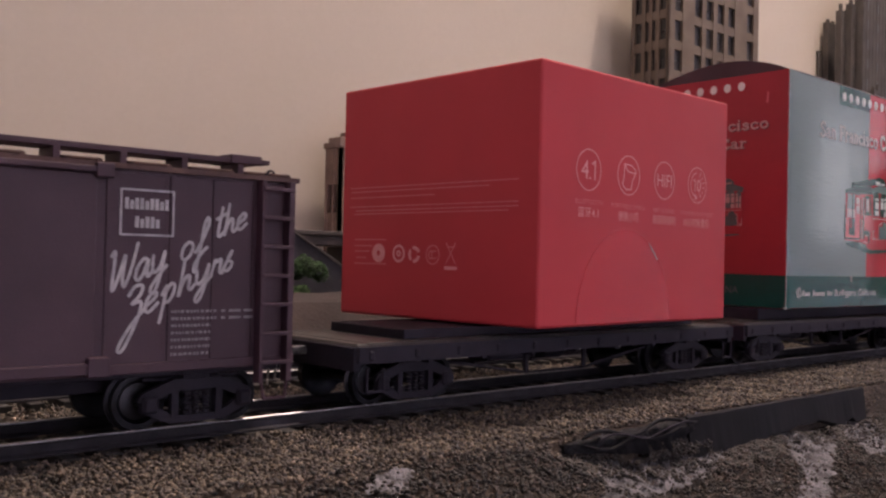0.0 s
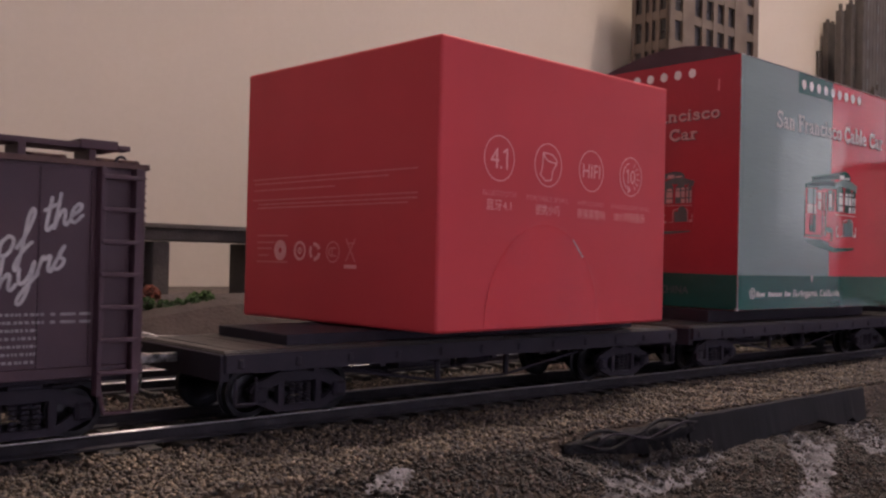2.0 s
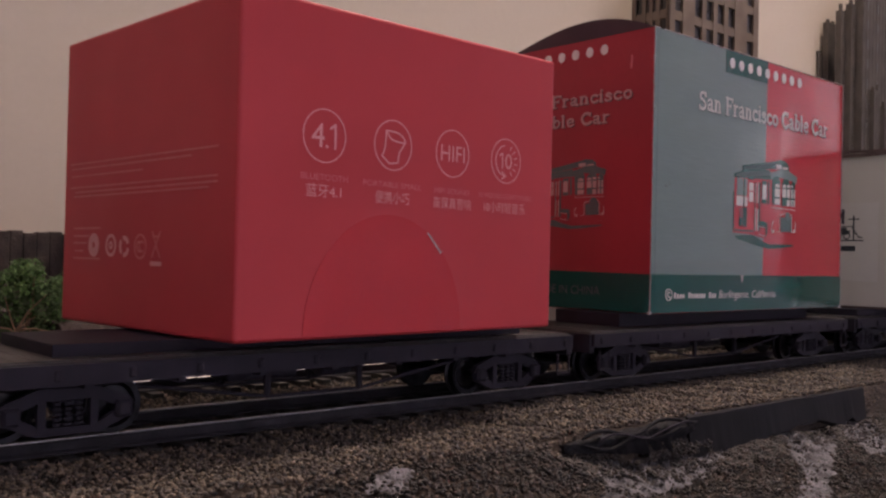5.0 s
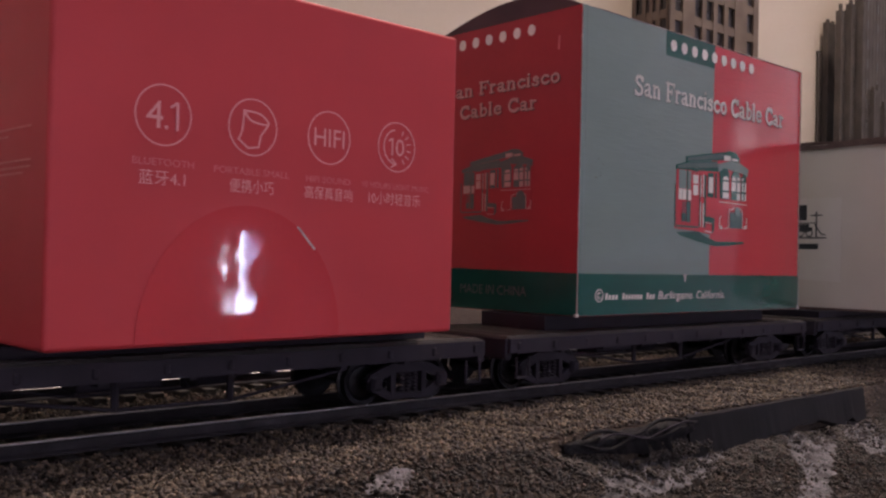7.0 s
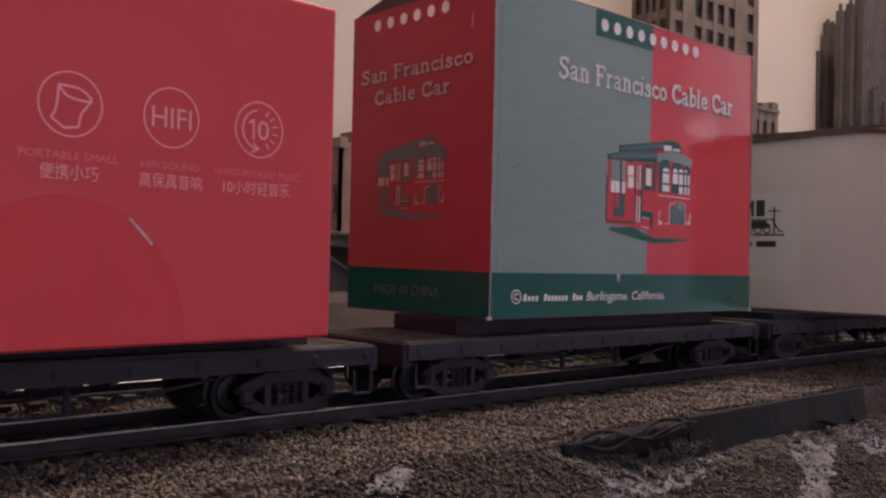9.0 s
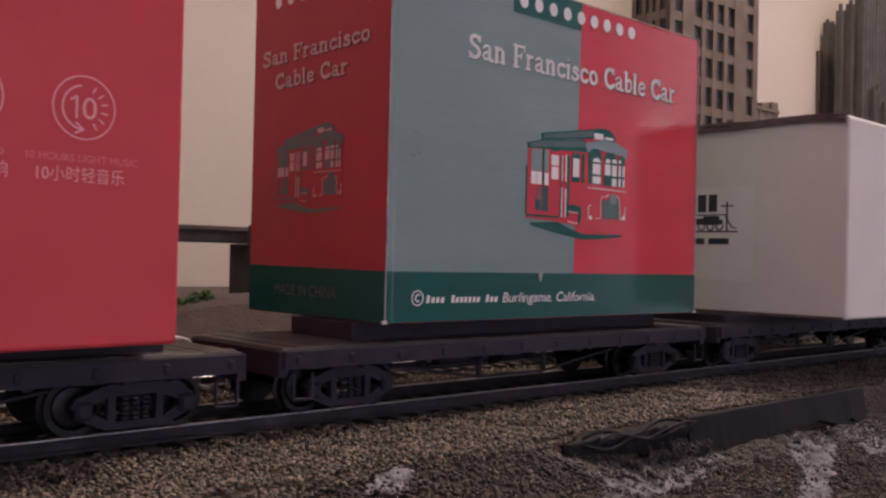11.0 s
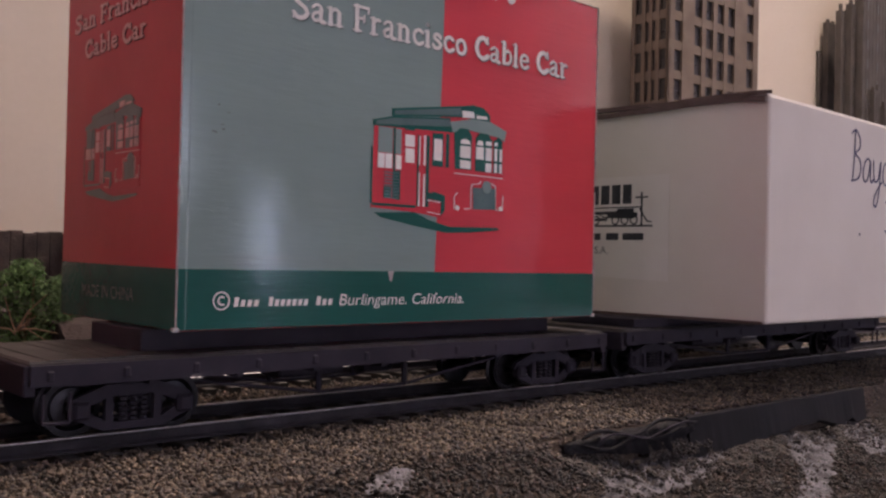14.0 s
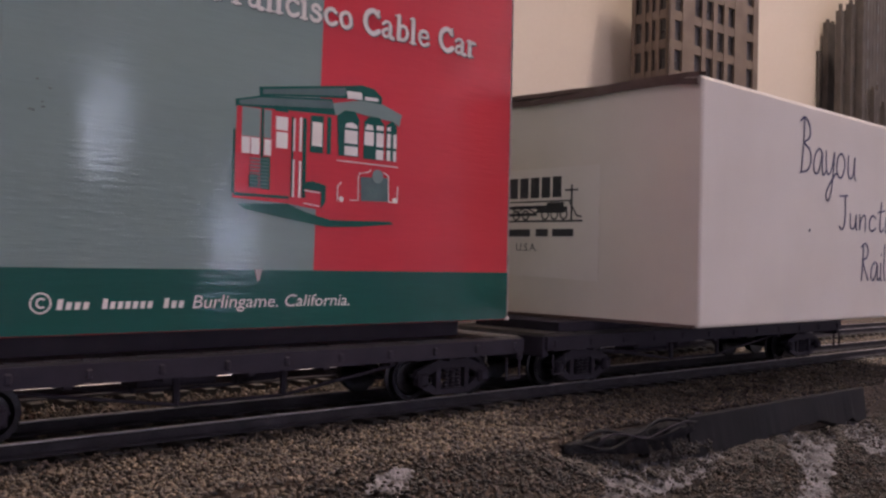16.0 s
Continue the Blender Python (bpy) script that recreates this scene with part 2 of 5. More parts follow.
def ring(bm, m, c, r, w, thick, seg=40, a0=0.0, a1=360.0, squash=1.0):
    n = max(3, int(seg * (a1 - a0) / 360))
    for i in range(n):
        p, q = radians(a0 + (a1 - a0) * i / n), radians(a0 + (a1 - a0) * (i + 1) / n)
        pts = [(c[0] + (r + s * w / 2) * math.cos(a), c[1] + squash * (r + s * w / 2) * math.sin(a)) for a, s in ((p, -1), (p, 1), (q, 1), (q, -1))]
        slab(bm, pts[::-1], m, thick)
    return bm


def stroke(bm, m, pts, w, thick=0.002):
    """A pen stroke of width w through the points."""
    for (a, b), (c, d) in zip(pts, pts[1:]):
        L = math.hypot(c - a, d - b) or 1e-6
        nx, ny = -(d - b) / L * w / 2, (c - a) / L * w / 2
        slab(bm, [(a + nx, b + ny), (a - nx, b - ny), (c - nx, d - ny), (c + nx, d + ny)], m, thick)
    for a, b in pts:
        slab(bm, [(a + w / 2 * math.cos(k * math.pi / 3), b + w / 2 * math.sin(k * math.pi / 3)) for k in range(6)], m, thick * 0.95)
    return bm


def smooth(pts, n=5):
    """Points along a smooth curve through pts."""
    out = []
    p = [pts[0], *pts, pts[-1]]
    for i in range(1, len(p) - 2):
        for k in range(n):
            t = k / n
            out.append(tuple(0.5 * (2 * p[i][j] + (p[i + 1][j] - p[i - 1][j]) * t + (2 * p[i - 1][j] - 5 * p[i][j] + 4 * p[i + 1][j] - p[i + 2][j]) * t * t
                             + (3 * p[i][j] - p[i - 1][j] - 3 * p[i + 1][j] + p[i + 2][j]) * t ** 3) for j in (0, 1)))
    out.append(tuple(pts[-1]))
    return out


def lettering(name, text, m, u0, u1, v, height, material, parent, heavy=0.0, thick=0.0015, label="", slant=0.0):
    """Words in the built-in font, capitals of that height, stretched to lie from u0 to u1 on the base line v."""
    cu = bpy.data.curves.new(name, "FONT")
    cu.body, cu.offset, cu.resolution_u = text, heavy, 3
    tmp = bpy.data.objects.new(name, cu)
    scene.collection.objects.link(tmp)
    bpy.context.view_layer.update()
    me = bpy.data.meshes.new_from_object(tmp.evaluated_get(bpy.context.evaluated_depsgraph_get()))
    bpy.data.objects.remove(tmp)
    if not me.vertices:
        return None
    xs = [q.co.x for q in me.vertices]
    a, b = min(xs), max(xs)
    for q in me.vertices:
        q.co = (m @ Vector((u0 + (q.co.x - a) / (b - a) * (u1 - u0) + slant * q.co.y * height / 0.70, v + q.co.y * height / 0.70, thick))) * U
    me.materials.clear()
    me.materials.append(material)
    me.name = name
    ob = new(name, me)
    ob.parent = parent
    if label:
        ob["label"] = label
    return ob


def scatter(name, n, place, size, material, label, category, parent=None, kind="stuff", flat=0.8):
    """Many small irregular stones in one mesh; place(rng, n) gives the points, in units."""
    rng = np.random.default_rng(len(name) * 7 + n)
    c = place(rng, n)
    n = len(c)
    base = np.array([(1, 0, 0), (-1, 0, 0), (0, 1, 0), (0, -1, 0), (0, 0, 1), (0, 0, -1)], float)
    tri = np.array([(0, 2, 4), (2, 1, 4), (1, 3, 4), (3, 0, 4), (2, 0, 5), (1, 2, 5), (3, 1, 5), (0, 3, 5)])
    s = size * rng.uniform(0.55, 1.25, (n, 1, 1)) * rng.uniform(0.65, 1.2, (n, 6, 1))
    v = base[None] * s
    ang = rng.uniform(0, 6.283, (n, 2))
    ca, sa, cb, sb = np.cos(ang[:, 0]), np.sin(ang[:, 0]), np.cos(ang[:, 1]), np.sin(ang[:, 1])
    R1 = np.zeros((n, 3, 3)); R1[:, 0, 0] = ca; R1[:, 0, 1] = -sa; R1[:, 1, 0] = sa; R1[:, 1, 1] = ca; R1[:, 2, 2] = 1
    R2 = np.zeros((n, 3, 3)); R2[:, 0, 0] = 1; R2[:, 1, 1] = cb; R2[:, 1, 2] = -sb; R2[:, 2, 1] = sb; R2[:, 2, 2] = cb
    v = np.einsum("nij,nkj->nki", R1 @ R2, v)
    v[:, :, 2] *= flat
    v = (v + c[:, None, :]) * U
    v[:, :, 2] += 0 if parent else EYE_Z
    me = bpy.data.meshes.new(name)
    f = (tri[None] + (np.arange(n) * 6)[:, None, None]).reshape(-1, 3)
    me.vertices.add(n * 6)
    me.vertices.foreach_set("co", v.reshape(-1))
    me.loops.add(len(f) * 3)
    me.loops.foreach_set("vertex_index", f.reshape(-1).astype(np.int32))
    me.polygons.add(len(f))
    me.polygons.foreach_set("loop_start", (np.arange(len(f)) * 3).astype(np.int32))
    me.update(calc_edges=True)
    me.materials.append(material)
    ob = new(name, me)
    if parent:
        ob.parent = parent
    return tagged(ob, label, category, kind=kind)


# ---- the room ----
def room():
    x0, x1, y0, y1, h, t = -1.2, 2.6, -2.1, 9.5 * U, 2.9, 0.1

    def plain(name, rows, material, label):
        bm = boxes(*rows)
        me = bpy.data.meshes.new(name)
        bm.to_mesh(me)
        bm.free()
        me.materials.append(material)
        return tagged(new(name, me), label, name.split("_")[0], kind="structure")
    plain("floor", [(x0, x1, y0, y1, -t, 0)], M_CARPET, "dark blue carpeted floor of the layout room")
    plain("ceiling", [(x0, x1, y0, y1, h, h + t)], M_CEIL, "plain white painted ceiling")
    plain("wall_north", [(x0 - t, x1 + t, y1, y1 + t, -t, h + t)], M_WALL, "cream painted wall behind the model city")
    c, d, e, g = HATCH
    plain("wall_east", [(x1, x1 + t, y0 - t, c, -t, h + t), (x1, x1 + t, d, y1, -t, h + t), (x1, x1 + t, c, d, g, h + t), (x1, x1 + t, c, d, -t, e)], M_ROOM, "pale blue painted room wall with a small window")
    plain("window_4", [(x1 + 0.05, x1 + 0.06, c, d, e, g)], M_BLIND, "small window behind a pale lit blind")
    plain("wall_west", [(x0 - t, x0, y0 - t, y1, -t, h + t)], M_ROOM, "plain pale blue painted room wall")
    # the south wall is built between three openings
    gaps = (FILL_PANEL, SLIT, (WIN.x - 0.032, WIN.x + 0.032, WIN.z - 0.11, WIN.z + 0.11))
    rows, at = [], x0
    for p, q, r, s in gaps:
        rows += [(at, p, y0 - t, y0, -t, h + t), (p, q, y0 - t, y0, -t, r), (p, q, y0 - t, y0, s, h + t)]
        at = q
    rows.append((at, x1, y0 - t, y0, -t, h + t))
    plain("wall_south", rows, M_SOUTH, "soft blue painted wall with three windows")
    # window_1 is the added fill panel, there only to light the front faces
    for k, ((p, q, r, s), m, label) in enumerate(zip(gaps, (M_FILL_PANEL, M_SLIT, M_GLOW), ("wide window dimmed by a pale curtain", "narrow gap of daylight in the south wall", "narrow window full of pale daylight"))):
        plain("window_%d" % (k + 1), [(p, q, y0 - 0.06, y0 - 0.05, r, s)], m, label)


room()


# ---- ground, track and ballast ----
RAIL_Z = -0.522
TRACK_Y = 2.80
GAUGE = 0.30


def bank(x, y):
    """Height of the ground, in units: level under the tracks, falling towards the aisle."""
    z = -0.605
    if y < 2.08:
        cut = min(1, max(0, (x - 2.25) / 0.5))
        z -= (2.08 - y) * (0.42 - 0.10 * cut) + 0.13 * cut * min(1, (2.08 - y) * 40)
        z += 0.03 * noise.noise(Vector((x * 2.2, y * 2.2, 0.3))) + 0.016 * noise.noise(Vector((x * 9, y * 9, 4.0)))
    if y > 4.2:
        z += min(0.25, (y - 4.2) * 0.09)
    return z


def ground():
    bm = bmesh.new()
    xs = np.concatenate([np.linspace(-12, -1, 12), np.linspace(-0.8, 9, 120), np.linspace(9.5, 30, 24)])
    ys = np.concatenate([np.concatenate([np.linspace(0.35, 2.04, 44), np.linspace(2.05, 2.10, 6), np.linspace(2.14, 2.3, 4)]), np.linspace(2.4, 9.48, 40)])
    grid = [[bm.verts.new((x, y, bank(x, y))) for x in xs] for y in ys]
    for r, q in zip(grid, grid[1:]):
        for i in range(len(xs) - 1):
            bm.faces.new((r[i], r[i + 1], q[i + 1], q[i]))
    low = [bm.verts.new((v.co.x, 0.35, -20.1)) for v in grid[0]]
    for i in range(len(xs) - 1):
        bm.faces.new((low[i], low[i + 1], grid[0][i + 1], grid[0][i]))
    for f in bm.faces:
        f.smooth = True
    tagged(part("ground", bm, M_SOIL), "brown scenery ground of the model railway", "ground", kind="structure")


ground()


def rail_mesh(x0, x1):
    bm = bmesh.new()
    prof = ((-0.017, 0), (0.017, 0), (0.017, 0.006), (0.005, 0.012), (0.005, 0.034), (0.0085, 0.037), (0.0085, 0.041), (-0.0085, 0.041), (-0.0085, 0.037), (-0.005, 0.034), (-0.005, 0.012), (-0.017, 0.006))
    a = [bm.verts.new((x0, y, z)) for y, z in prof]
    b = [bm.verts.new((x1, y, z)) for y, z in prof]
    bm.faces.new(a), bm.faces.new(b[::-1])
    for i in range(len(prof)):
        j = (i + 1) % len(prof)
        bm.faces.new((a[i], b[i], b[j], a[j]))
    bmesh.ops.recalc_face_normals(bm, faces=bm.faces)
    return bm


def rail_top(x0, x1):
    bm = bmesh.new()
    prof = [(0.0087, 0.0410), (0.0085, 0.0442), (0.0068, 0.0455), (-0.0068, 0.0455), (-0.0085, 0.0442), (-0.0087, 0.0410)]
    a = [bm.verts.new((x0, y, z)) for y, z in prof]
    b = [bm.verts.new((x1, y, z)) for y, z in prof]
    for i in range(5):
        bm.faces.new((a[i], a[i + 1], b[i + 1], b[i]))
    bm.faces.new(a), bm.faces.new(b[::-1])
    bmesh.ops.recalc_face_normals(bm, faces=bm.faces)
    return bm


def track(y, label, ties, x0=-11.5, x1=27):
    tr = thing("railway_track", (0, y, RAIL_Z - 0.0455), label, "track", "tracks")
    tr["kind"] = "structure"
    for s in (-1, 1):
        bm = rail_mesh(x0, x1)
        bmesh.ops.translate(bm, vec=(0, s * (GAUGE / 2 + 0.0095), 0), verts=bm.verts)
        r = part("rail", bm, M_RAILSIDE, tr, "grey weathered rail")
        bm = rail_top(x0, x1)
        bmesh.ops.translate(bm, vec=(0, s * (GAUGE / 2 + 0.0095), 0), verts=bm.verts)
        part("railhead", bm, M_RAIL, r, "bright worn top of the rail")
    bm = boxes((-0.026, 0.026, -0.24, 0.24, -0.030, -0.0005), bevel=0.003)
    first = part("tie", bm, M_TIE, tr)
    step = 0.118
    for i in range(1, ties):
        o = first.copy()
        scene.collection.objects.link(o)
        o.location = ((i * step) * U, 0, 0)
        o.parent = tr
    first.location = (0, 0, 0)
    return tr


track(TRACK_Y, "dark model track with grey rails in gravel ballast", 110)
track(3.80, "second model track with bright worn rails behind the train", 80)


BARE = (
    [(1.51, 1.99), (1.60, 2.05), (1.70, 2.07), (1.74, 2.05), (1.64, 1.95)],
    [(2.24, 1.76), (2.65, 2.08), (2.72, 2.05), (2.87, 2.07), (3.03, 2.06), (2.93, 1.97), (3.19, 2.07), (3.44, 2.07), (3.32, 1.97), (3.10, 1.90), (2.80, 1.88), (2.50, 1.78)],
    [(3.23, 1.64), (3.53, 1.76), (3.71, 1.94), (3.88, 2.06), (4.02, 1.98), (4.29, 2.00), (4.02, 1.86), (3.67, 1.72), (3.38, 1.59)],
    [(4.29, 1.96), (4.56, 2.07), (4.62, 2.00), (4.83, 1.92), (4.43, 1.76), (4.20, 1.79), (4.24, 1.86)])


def bare(x, y):
    """True where the plaster of the bank shows through the stones."""
    x += 0.03 * noise.noise(Vector((x * 16, y * 16, 1.7)))
    y += 0.03 * noise.noise(Vector((x * 16, y * 16, 8.2)))
    for poly in BARE:
        inside = False
        for (x1, y1), (x2, y2) in zip(poly, poly[1:] + poly[:1]):
            if (y1 > y) != (y2 > y) and x < (x2 - x1) * (y - y1) / (y2 - y1) + x1:
                inside = not inside
        if inside:
            return True
    return False


def near_stones(rng, n):
    x, y = rng.uniform(-1.0, 8.5, n), rng.uniform(2.04, 2.60, n)
    keep = np.array([(not bare(a, b) or q < 0.15) and not (2.5 < a < 4.62 and 2.03 < b < 2.08) for a, b, q in zip(x, y, rng.random(len(x)))])
    x, y = x[keep], y[keep]
    z = np.array([bank(a, b) for a, b in zip(x, y)]) + rng.uniform(0.0, 0.014, len(x)) + np.array([0.012 * noise.noise(Vector((a * 8, b * 8, 6.0))) for a, b in zip(x, y)]) + np.where(y > 2.06, 0.006 + np.clip(y - 2.3, 0, 0.2) * 0.06, 0)
    return np.stack([x, y, z], 1)


def bank_stones(rng, n):
    x, y = rng.uniform(0.2, 7.5, n), rng.uniform(1.0, 2.06, n)
    k = n // 7                                   # stones banked up against the edging
    x[:k], y[:k] = rng.uniform(2.35, 4.75, k), rng.uniform(1.90, 2.035, k)
    keep = np.array([(not bare(a, b) or q < 0.15) and not (2.5 < a < 4.62 and 2.03 < b < 2.08) for a, b, q in zip(x, y, rng.random(len(x)))])
    x, y = x[keep], y[keep]
    lumps = np.array([0.045 * max(0, noise.noise(Vector((a * 6, b * 9, 3.0)))) + 0.02 * max(0, noise.noise(Vector((a * 21, b * 21, 8.0)))) for a, b in zip(x, y)])
    z = np.array([bank(a, b) for a, b in zip(x, y)]) + rng.uniform(0.0, 0.014, len(x)) + lumps * (y < 2.0)
    return np.stack([x, y, z], 1)


def clump_stones(rng, n):
    """Stones glued in clumps to the cut face under the torn end of the edging."""
    x, k = rng.uniform(2.38, 3.26, n), rng.uniform(0, 1, n)
    keep = np.array([noise.noise(Vector((a * 8, q * 2, 5.0))) > -0.15 and not (2.62 < a < 2.72 and q > 0.3) and not (q > 0.55 and 2.72 < a < 3.1) for a, q in zip(x, k)])
    x, k = x[keep], k[keep]
    y = 2.050 - 0.035 * np.sin(k * 3.1) * rng.uniform(0.3, 1.0, len(x)) - 0.02 * k
    return np.stack([x, y, -0.655 - 0.125 * k], 1)


def mid_stones(rng, n):
    x, y = rng.uniform(-1.0, 10, n), rng.uniform(2.60, 4.35, n)
    return np.stack([x, y, -0.598 + rng.uniform(0, 0.012, n)], 1)


scatter("ballast", 62000, near_stones, 0.0082, M_GRAIN, "brown and grey gravel ballast along the track", "ballast")
scatter("bank_gravel", 95000, bank_stones, 0.0085, M_BANK_STONE, "darker brown gravel on the sloping bank", "gravel")
scatter("clump_gravel", 3200, clump_stones, 0.0085, M_BANK_STONE, "dark gravel glued in clumps under the torn edging", "gravel")
scatter("ballast_between_tracks", 60000, mid_stones, 0.0095, M_GRAIN, "brown gravel ballast between and behind the rails", "ballast")


# ---- lettering by pen ----
PEN = {
    "W": "0,.85 .06,.95 .1,.8 .12,.1 .18,0 .3,.3 .42,.75 .42,.3 .46,.05 .54,0 .68,.4 .78,.95",
    "a": ".4,.42 .25,.5 .08,.35 .04,.12 .14,0 .28,.1 .4,.42 .4,.12 .46,0 .56,.08",
    "y": ".05,.48 .08,.15 .18,.03 .32,.15 .42,.48 .38,0 .3,-.35 .18,-.5 .1,-.35 .3,-.1 .56,.1",
    "o": ".25,.5 .08,.4 .04,.15 .16,0 .32,.06 .4,.28 .34,.44 .22,.5",
    "f": "0,.1 .2,.4 .36,.85 .3,1.05 .2,.85 .16,.2 .1,-.4 .04,-.5 .02,-.3 .22,0 .4,.12",
    "t": ".2,.95 .14,.2 .2,0 .34,.1|.02,.62 .38,.7",
    "h": ".1,1 .08,.5 .04,0 .12,.3 .26,.48 .34,.38 .34,.1 .42,0 .52,.1",
    "e": ".06,.22 .3,.32 .34,.46 .22,.52 .06,.36 .06,.1 .2,0 .42,.14",
    "Z": ".05,.8 .2,.98 .42,.9 .4,.66 .18,.5 .42,.46 .46,.2 .3,-.3 .08,-.72 -.06,-.66 .02,-.4 .3,-.05 .56,.15",
    "p": ".02,.3 .14,.5 .1,0 .04,-.5|.12,.3 .26,.5 .38,.4 .36,.14 .22,0 .12,.08",
    "r": ".02,.1 .12,.5 .18,.42 .32,.44 .3,.12 .38,0 .46,.1",
    "s": "-.02,.06 .24,.52 .14,.40 .16,.28 .28,.16 .24,.02 .12,-.02 .02,.08",
    "B": ".12,1 .1,.5 .04,0|-.04,.96 .14,1.04 .34,.88 .34,.68 .14,.55 .36,.44 .42,.22 .28,.04 .0,-.02",
    "u": ".06,.48 .06,.14 .16,.02 .3,.12 .36,.46 .36,.12 .42,0",
    "J": "-.06,.98 .3,1.02 .2,.96 .22,.4 .18,.1 .08,-.02 -.06,.06",
    "n": ".04,.48 .06,.02 .1,.3 .24,.48 .34,.38 .34,0",
    "c": ".38,.42 .24,.5 .08,.36 .06,.12 .2,0 .4,.1",
    "i": ".1,.48 .1,.04 .16,0|.11,.7 .12,.72",
    "R": ".08,.96 .06,.4 .02,0|-.04,.9 .18,1 .34,.84 .28,.62 .08,.5 .38,0",
    "l": ".1,1 .08,.3 .14,0",
}
WIDE = {"W": 0.8, "f": 0.36, "t": 0.36, "i": 0.2, "l": 0.2, "r": 0.42, "s": 0.34, "Z": 0.55, "J": 0.42}


def penned(name, word, m, u0, v0, width, height, rise, w, material, parent, lean=0.0, label=""):
    """A word in pen strokes: u0, v0 its start, rise the slope of its base line."""
    total = sum(WIDE.get(c, 0.5) for c in word)
    k = width / total
    bm = bmesh.new()
    x = 0.0
    for c in word:
        for line in PEN[c].split("|"):
            pts = [tuple(float(q) for q in p.split(",")) for p in line.split()]
            pts = smooth(pts, 4)
            stroke(bm, m, [(u0 + (x + a) * k + lean * b * height, v0 + (x + a) * k * rise + b * height) for a, b in pts], w)
        x += WIDE.get(c, 0.5)
    return part(name, bm, material, parent, label)


# bold serifed capitals and small letters: strokes "width points"
SERIF = {
    "S": ".11 .42,.55 .32,.67 .17,.66 .09,.54 .17,.42 .34,.32 .42,.18 .32,.05 .16,.03 .06,.14|.05 .43,.71 .43,.53|.05 .05,.17 .05,.0",
    "a": ".11 .30,.38 .30,.06 .40,.03|.07 .07,.38 .16,.46 .26,.45 .30,.38|.08 .30,.28 .14,.24 .07,.14 .14,.04 .28,.09",
    "n": ".12 .10,.46 .10,.03|.08 .10,.34 .22,.46 .31,.41|.12 .34,.37 .34,.03|.05 .01,.03 .19,.03|.05 .25,.03 .43,.03|.05 .01,.46 .10,.46",
    "F": ".13 .12,.70 .12,.03|.07 .03,.69 .46,.69|.05 .46,.72 .46,.55|.07 .12,.38 .34,.38|.05 .34,.47 .34,.29|.05 .02,.03 .25,.03",
    "r": ".12 .10,.46 .10,.03|.09 .10,.32 .20,.44 .29,.43|.05 .01,.03 .21,.03|.05 .01,.46 .10,.46",
    "c": ".10 .36,.38 .24,.45 .11,.37 .08,.22 .15,.07 .26,.04 .38,.11",
    "i": ".12 .10,.46 .10,.03|.05 .01,.03 .19,.03|.05 .01,.46 .10,.46|.12 .10,.65 .105,.655",
    "s": ".10 .30,.36 .20,.45 .10,.40 .11,.31 .24,.24 .31,.14 .24,.05 .11,.04 .05,.12",
    "o": ".10 .22,.45 .10,.37 .08,.22 .14,.07 .24,.04 .35,.11 .37,.26 .31,.41 .22,.45",
    "C": ".13 .47,.55 .34,.67 .19,.63 .09,.47 .09,.26 .19,.09 .34,.04 .50,.14|.05 .48,.72 .48,.52",
    "b": ".12 .10,.71 .10,.05|.09 .10,.36 .24,.45 .35,.37 .37,.20 .28,.06 .12,.05|.05 .01,.70 .10,.70",
    "l": ".12 .10,.71 .10,.03|.05 .01,.03 .19,.03|.05 .01,.70 .10,.70",
    "e": ".06 .09,.25 .36,.27|.09 .36,.28 .33,.40 .22,.45 .11,.38 .08,.22 .15,.07 .26,.04 .38,.11",
}
SPACE = {"S": 0.50, "a": 0.47, "n": 0.48, "F": 0.52, "r": 0.36, "c": 0.43, "i": 0.24, "s": 0.38, "o": 0.46, "C": 0.55, "b": 0.46, "l": 0.24, "e": 0.45, " ": 0.26}


def serifed(name, text, m, u0, u1, v, height, material, parent, thick=0.003):
    """Bold serifed words whose capitals have that height, stretched to lie from u0 to u1."""
    ku, kv = (u1 - u0) / sum(SPACE[c] for c in text), height / 0.72
    bm = bmesh.new()
    x = 0.0
    for c in text:
        for line in SERIF.get(c, "").split("|"):
            if not line:
                continue
            w, *pts = line.split()
            pts = [tuple(float(q) for q in p.split(",")) for p in pts]
            if len(pts) > 2:
                pts = smooth(pts, 4)
            stroke(bm, m, [(u0 + (x + a) * ku, v + b * kv) for a, b in pts], float(w) * (ku + kv) * 0.50, thick)
        x += SPACE[c]
    return part(name, bm, material, parent)


MOVERS, WHEELS = [], []


# ---- rolling stock ----
WHEEL_R = 0.083


def wheelset(parent, x, z):
    bm = bmesh.new()
    ax = pose(0, 0, 0, 90)
    for s in (-1, 1):
        prof = ((0.02, -0.012), (0.055, -0.006), (0.066, -0.016), (WHEEL_R, -0.016), (WHEEL_R - 0.002, 0.012), (WHEEL_R + 0.009, 0.016), (WHEEL_R + 0.008, 0.024), (0.06, 0.024), (0.02, 0.02), (0, 0.02))
        m = Matrix.Translation((0, s * (GAUGE / 2 + 0.008), 0)) @ (ax if s < 0 else ax @ pose(0, 0, 0, 180)) @ pose(0, 0, 0, 180 if s < 0 else 180)
        lathe(bm, ((0, -0.014), *prof), 24, m)
    rod(bm, (0, -0.24, 0), (0, 0.24, 0), 0.014, seg=10)
    bmesh.ops.recalc_face_normals(bm, faces=bm.faces)
    ob = part("wheelset", bm, M_STEEL, parent, "dark steel wheels on an axle")
    ob.location = (x * U, 0, z * U)
    WHEELS.append((ob, x, z))
    return ob


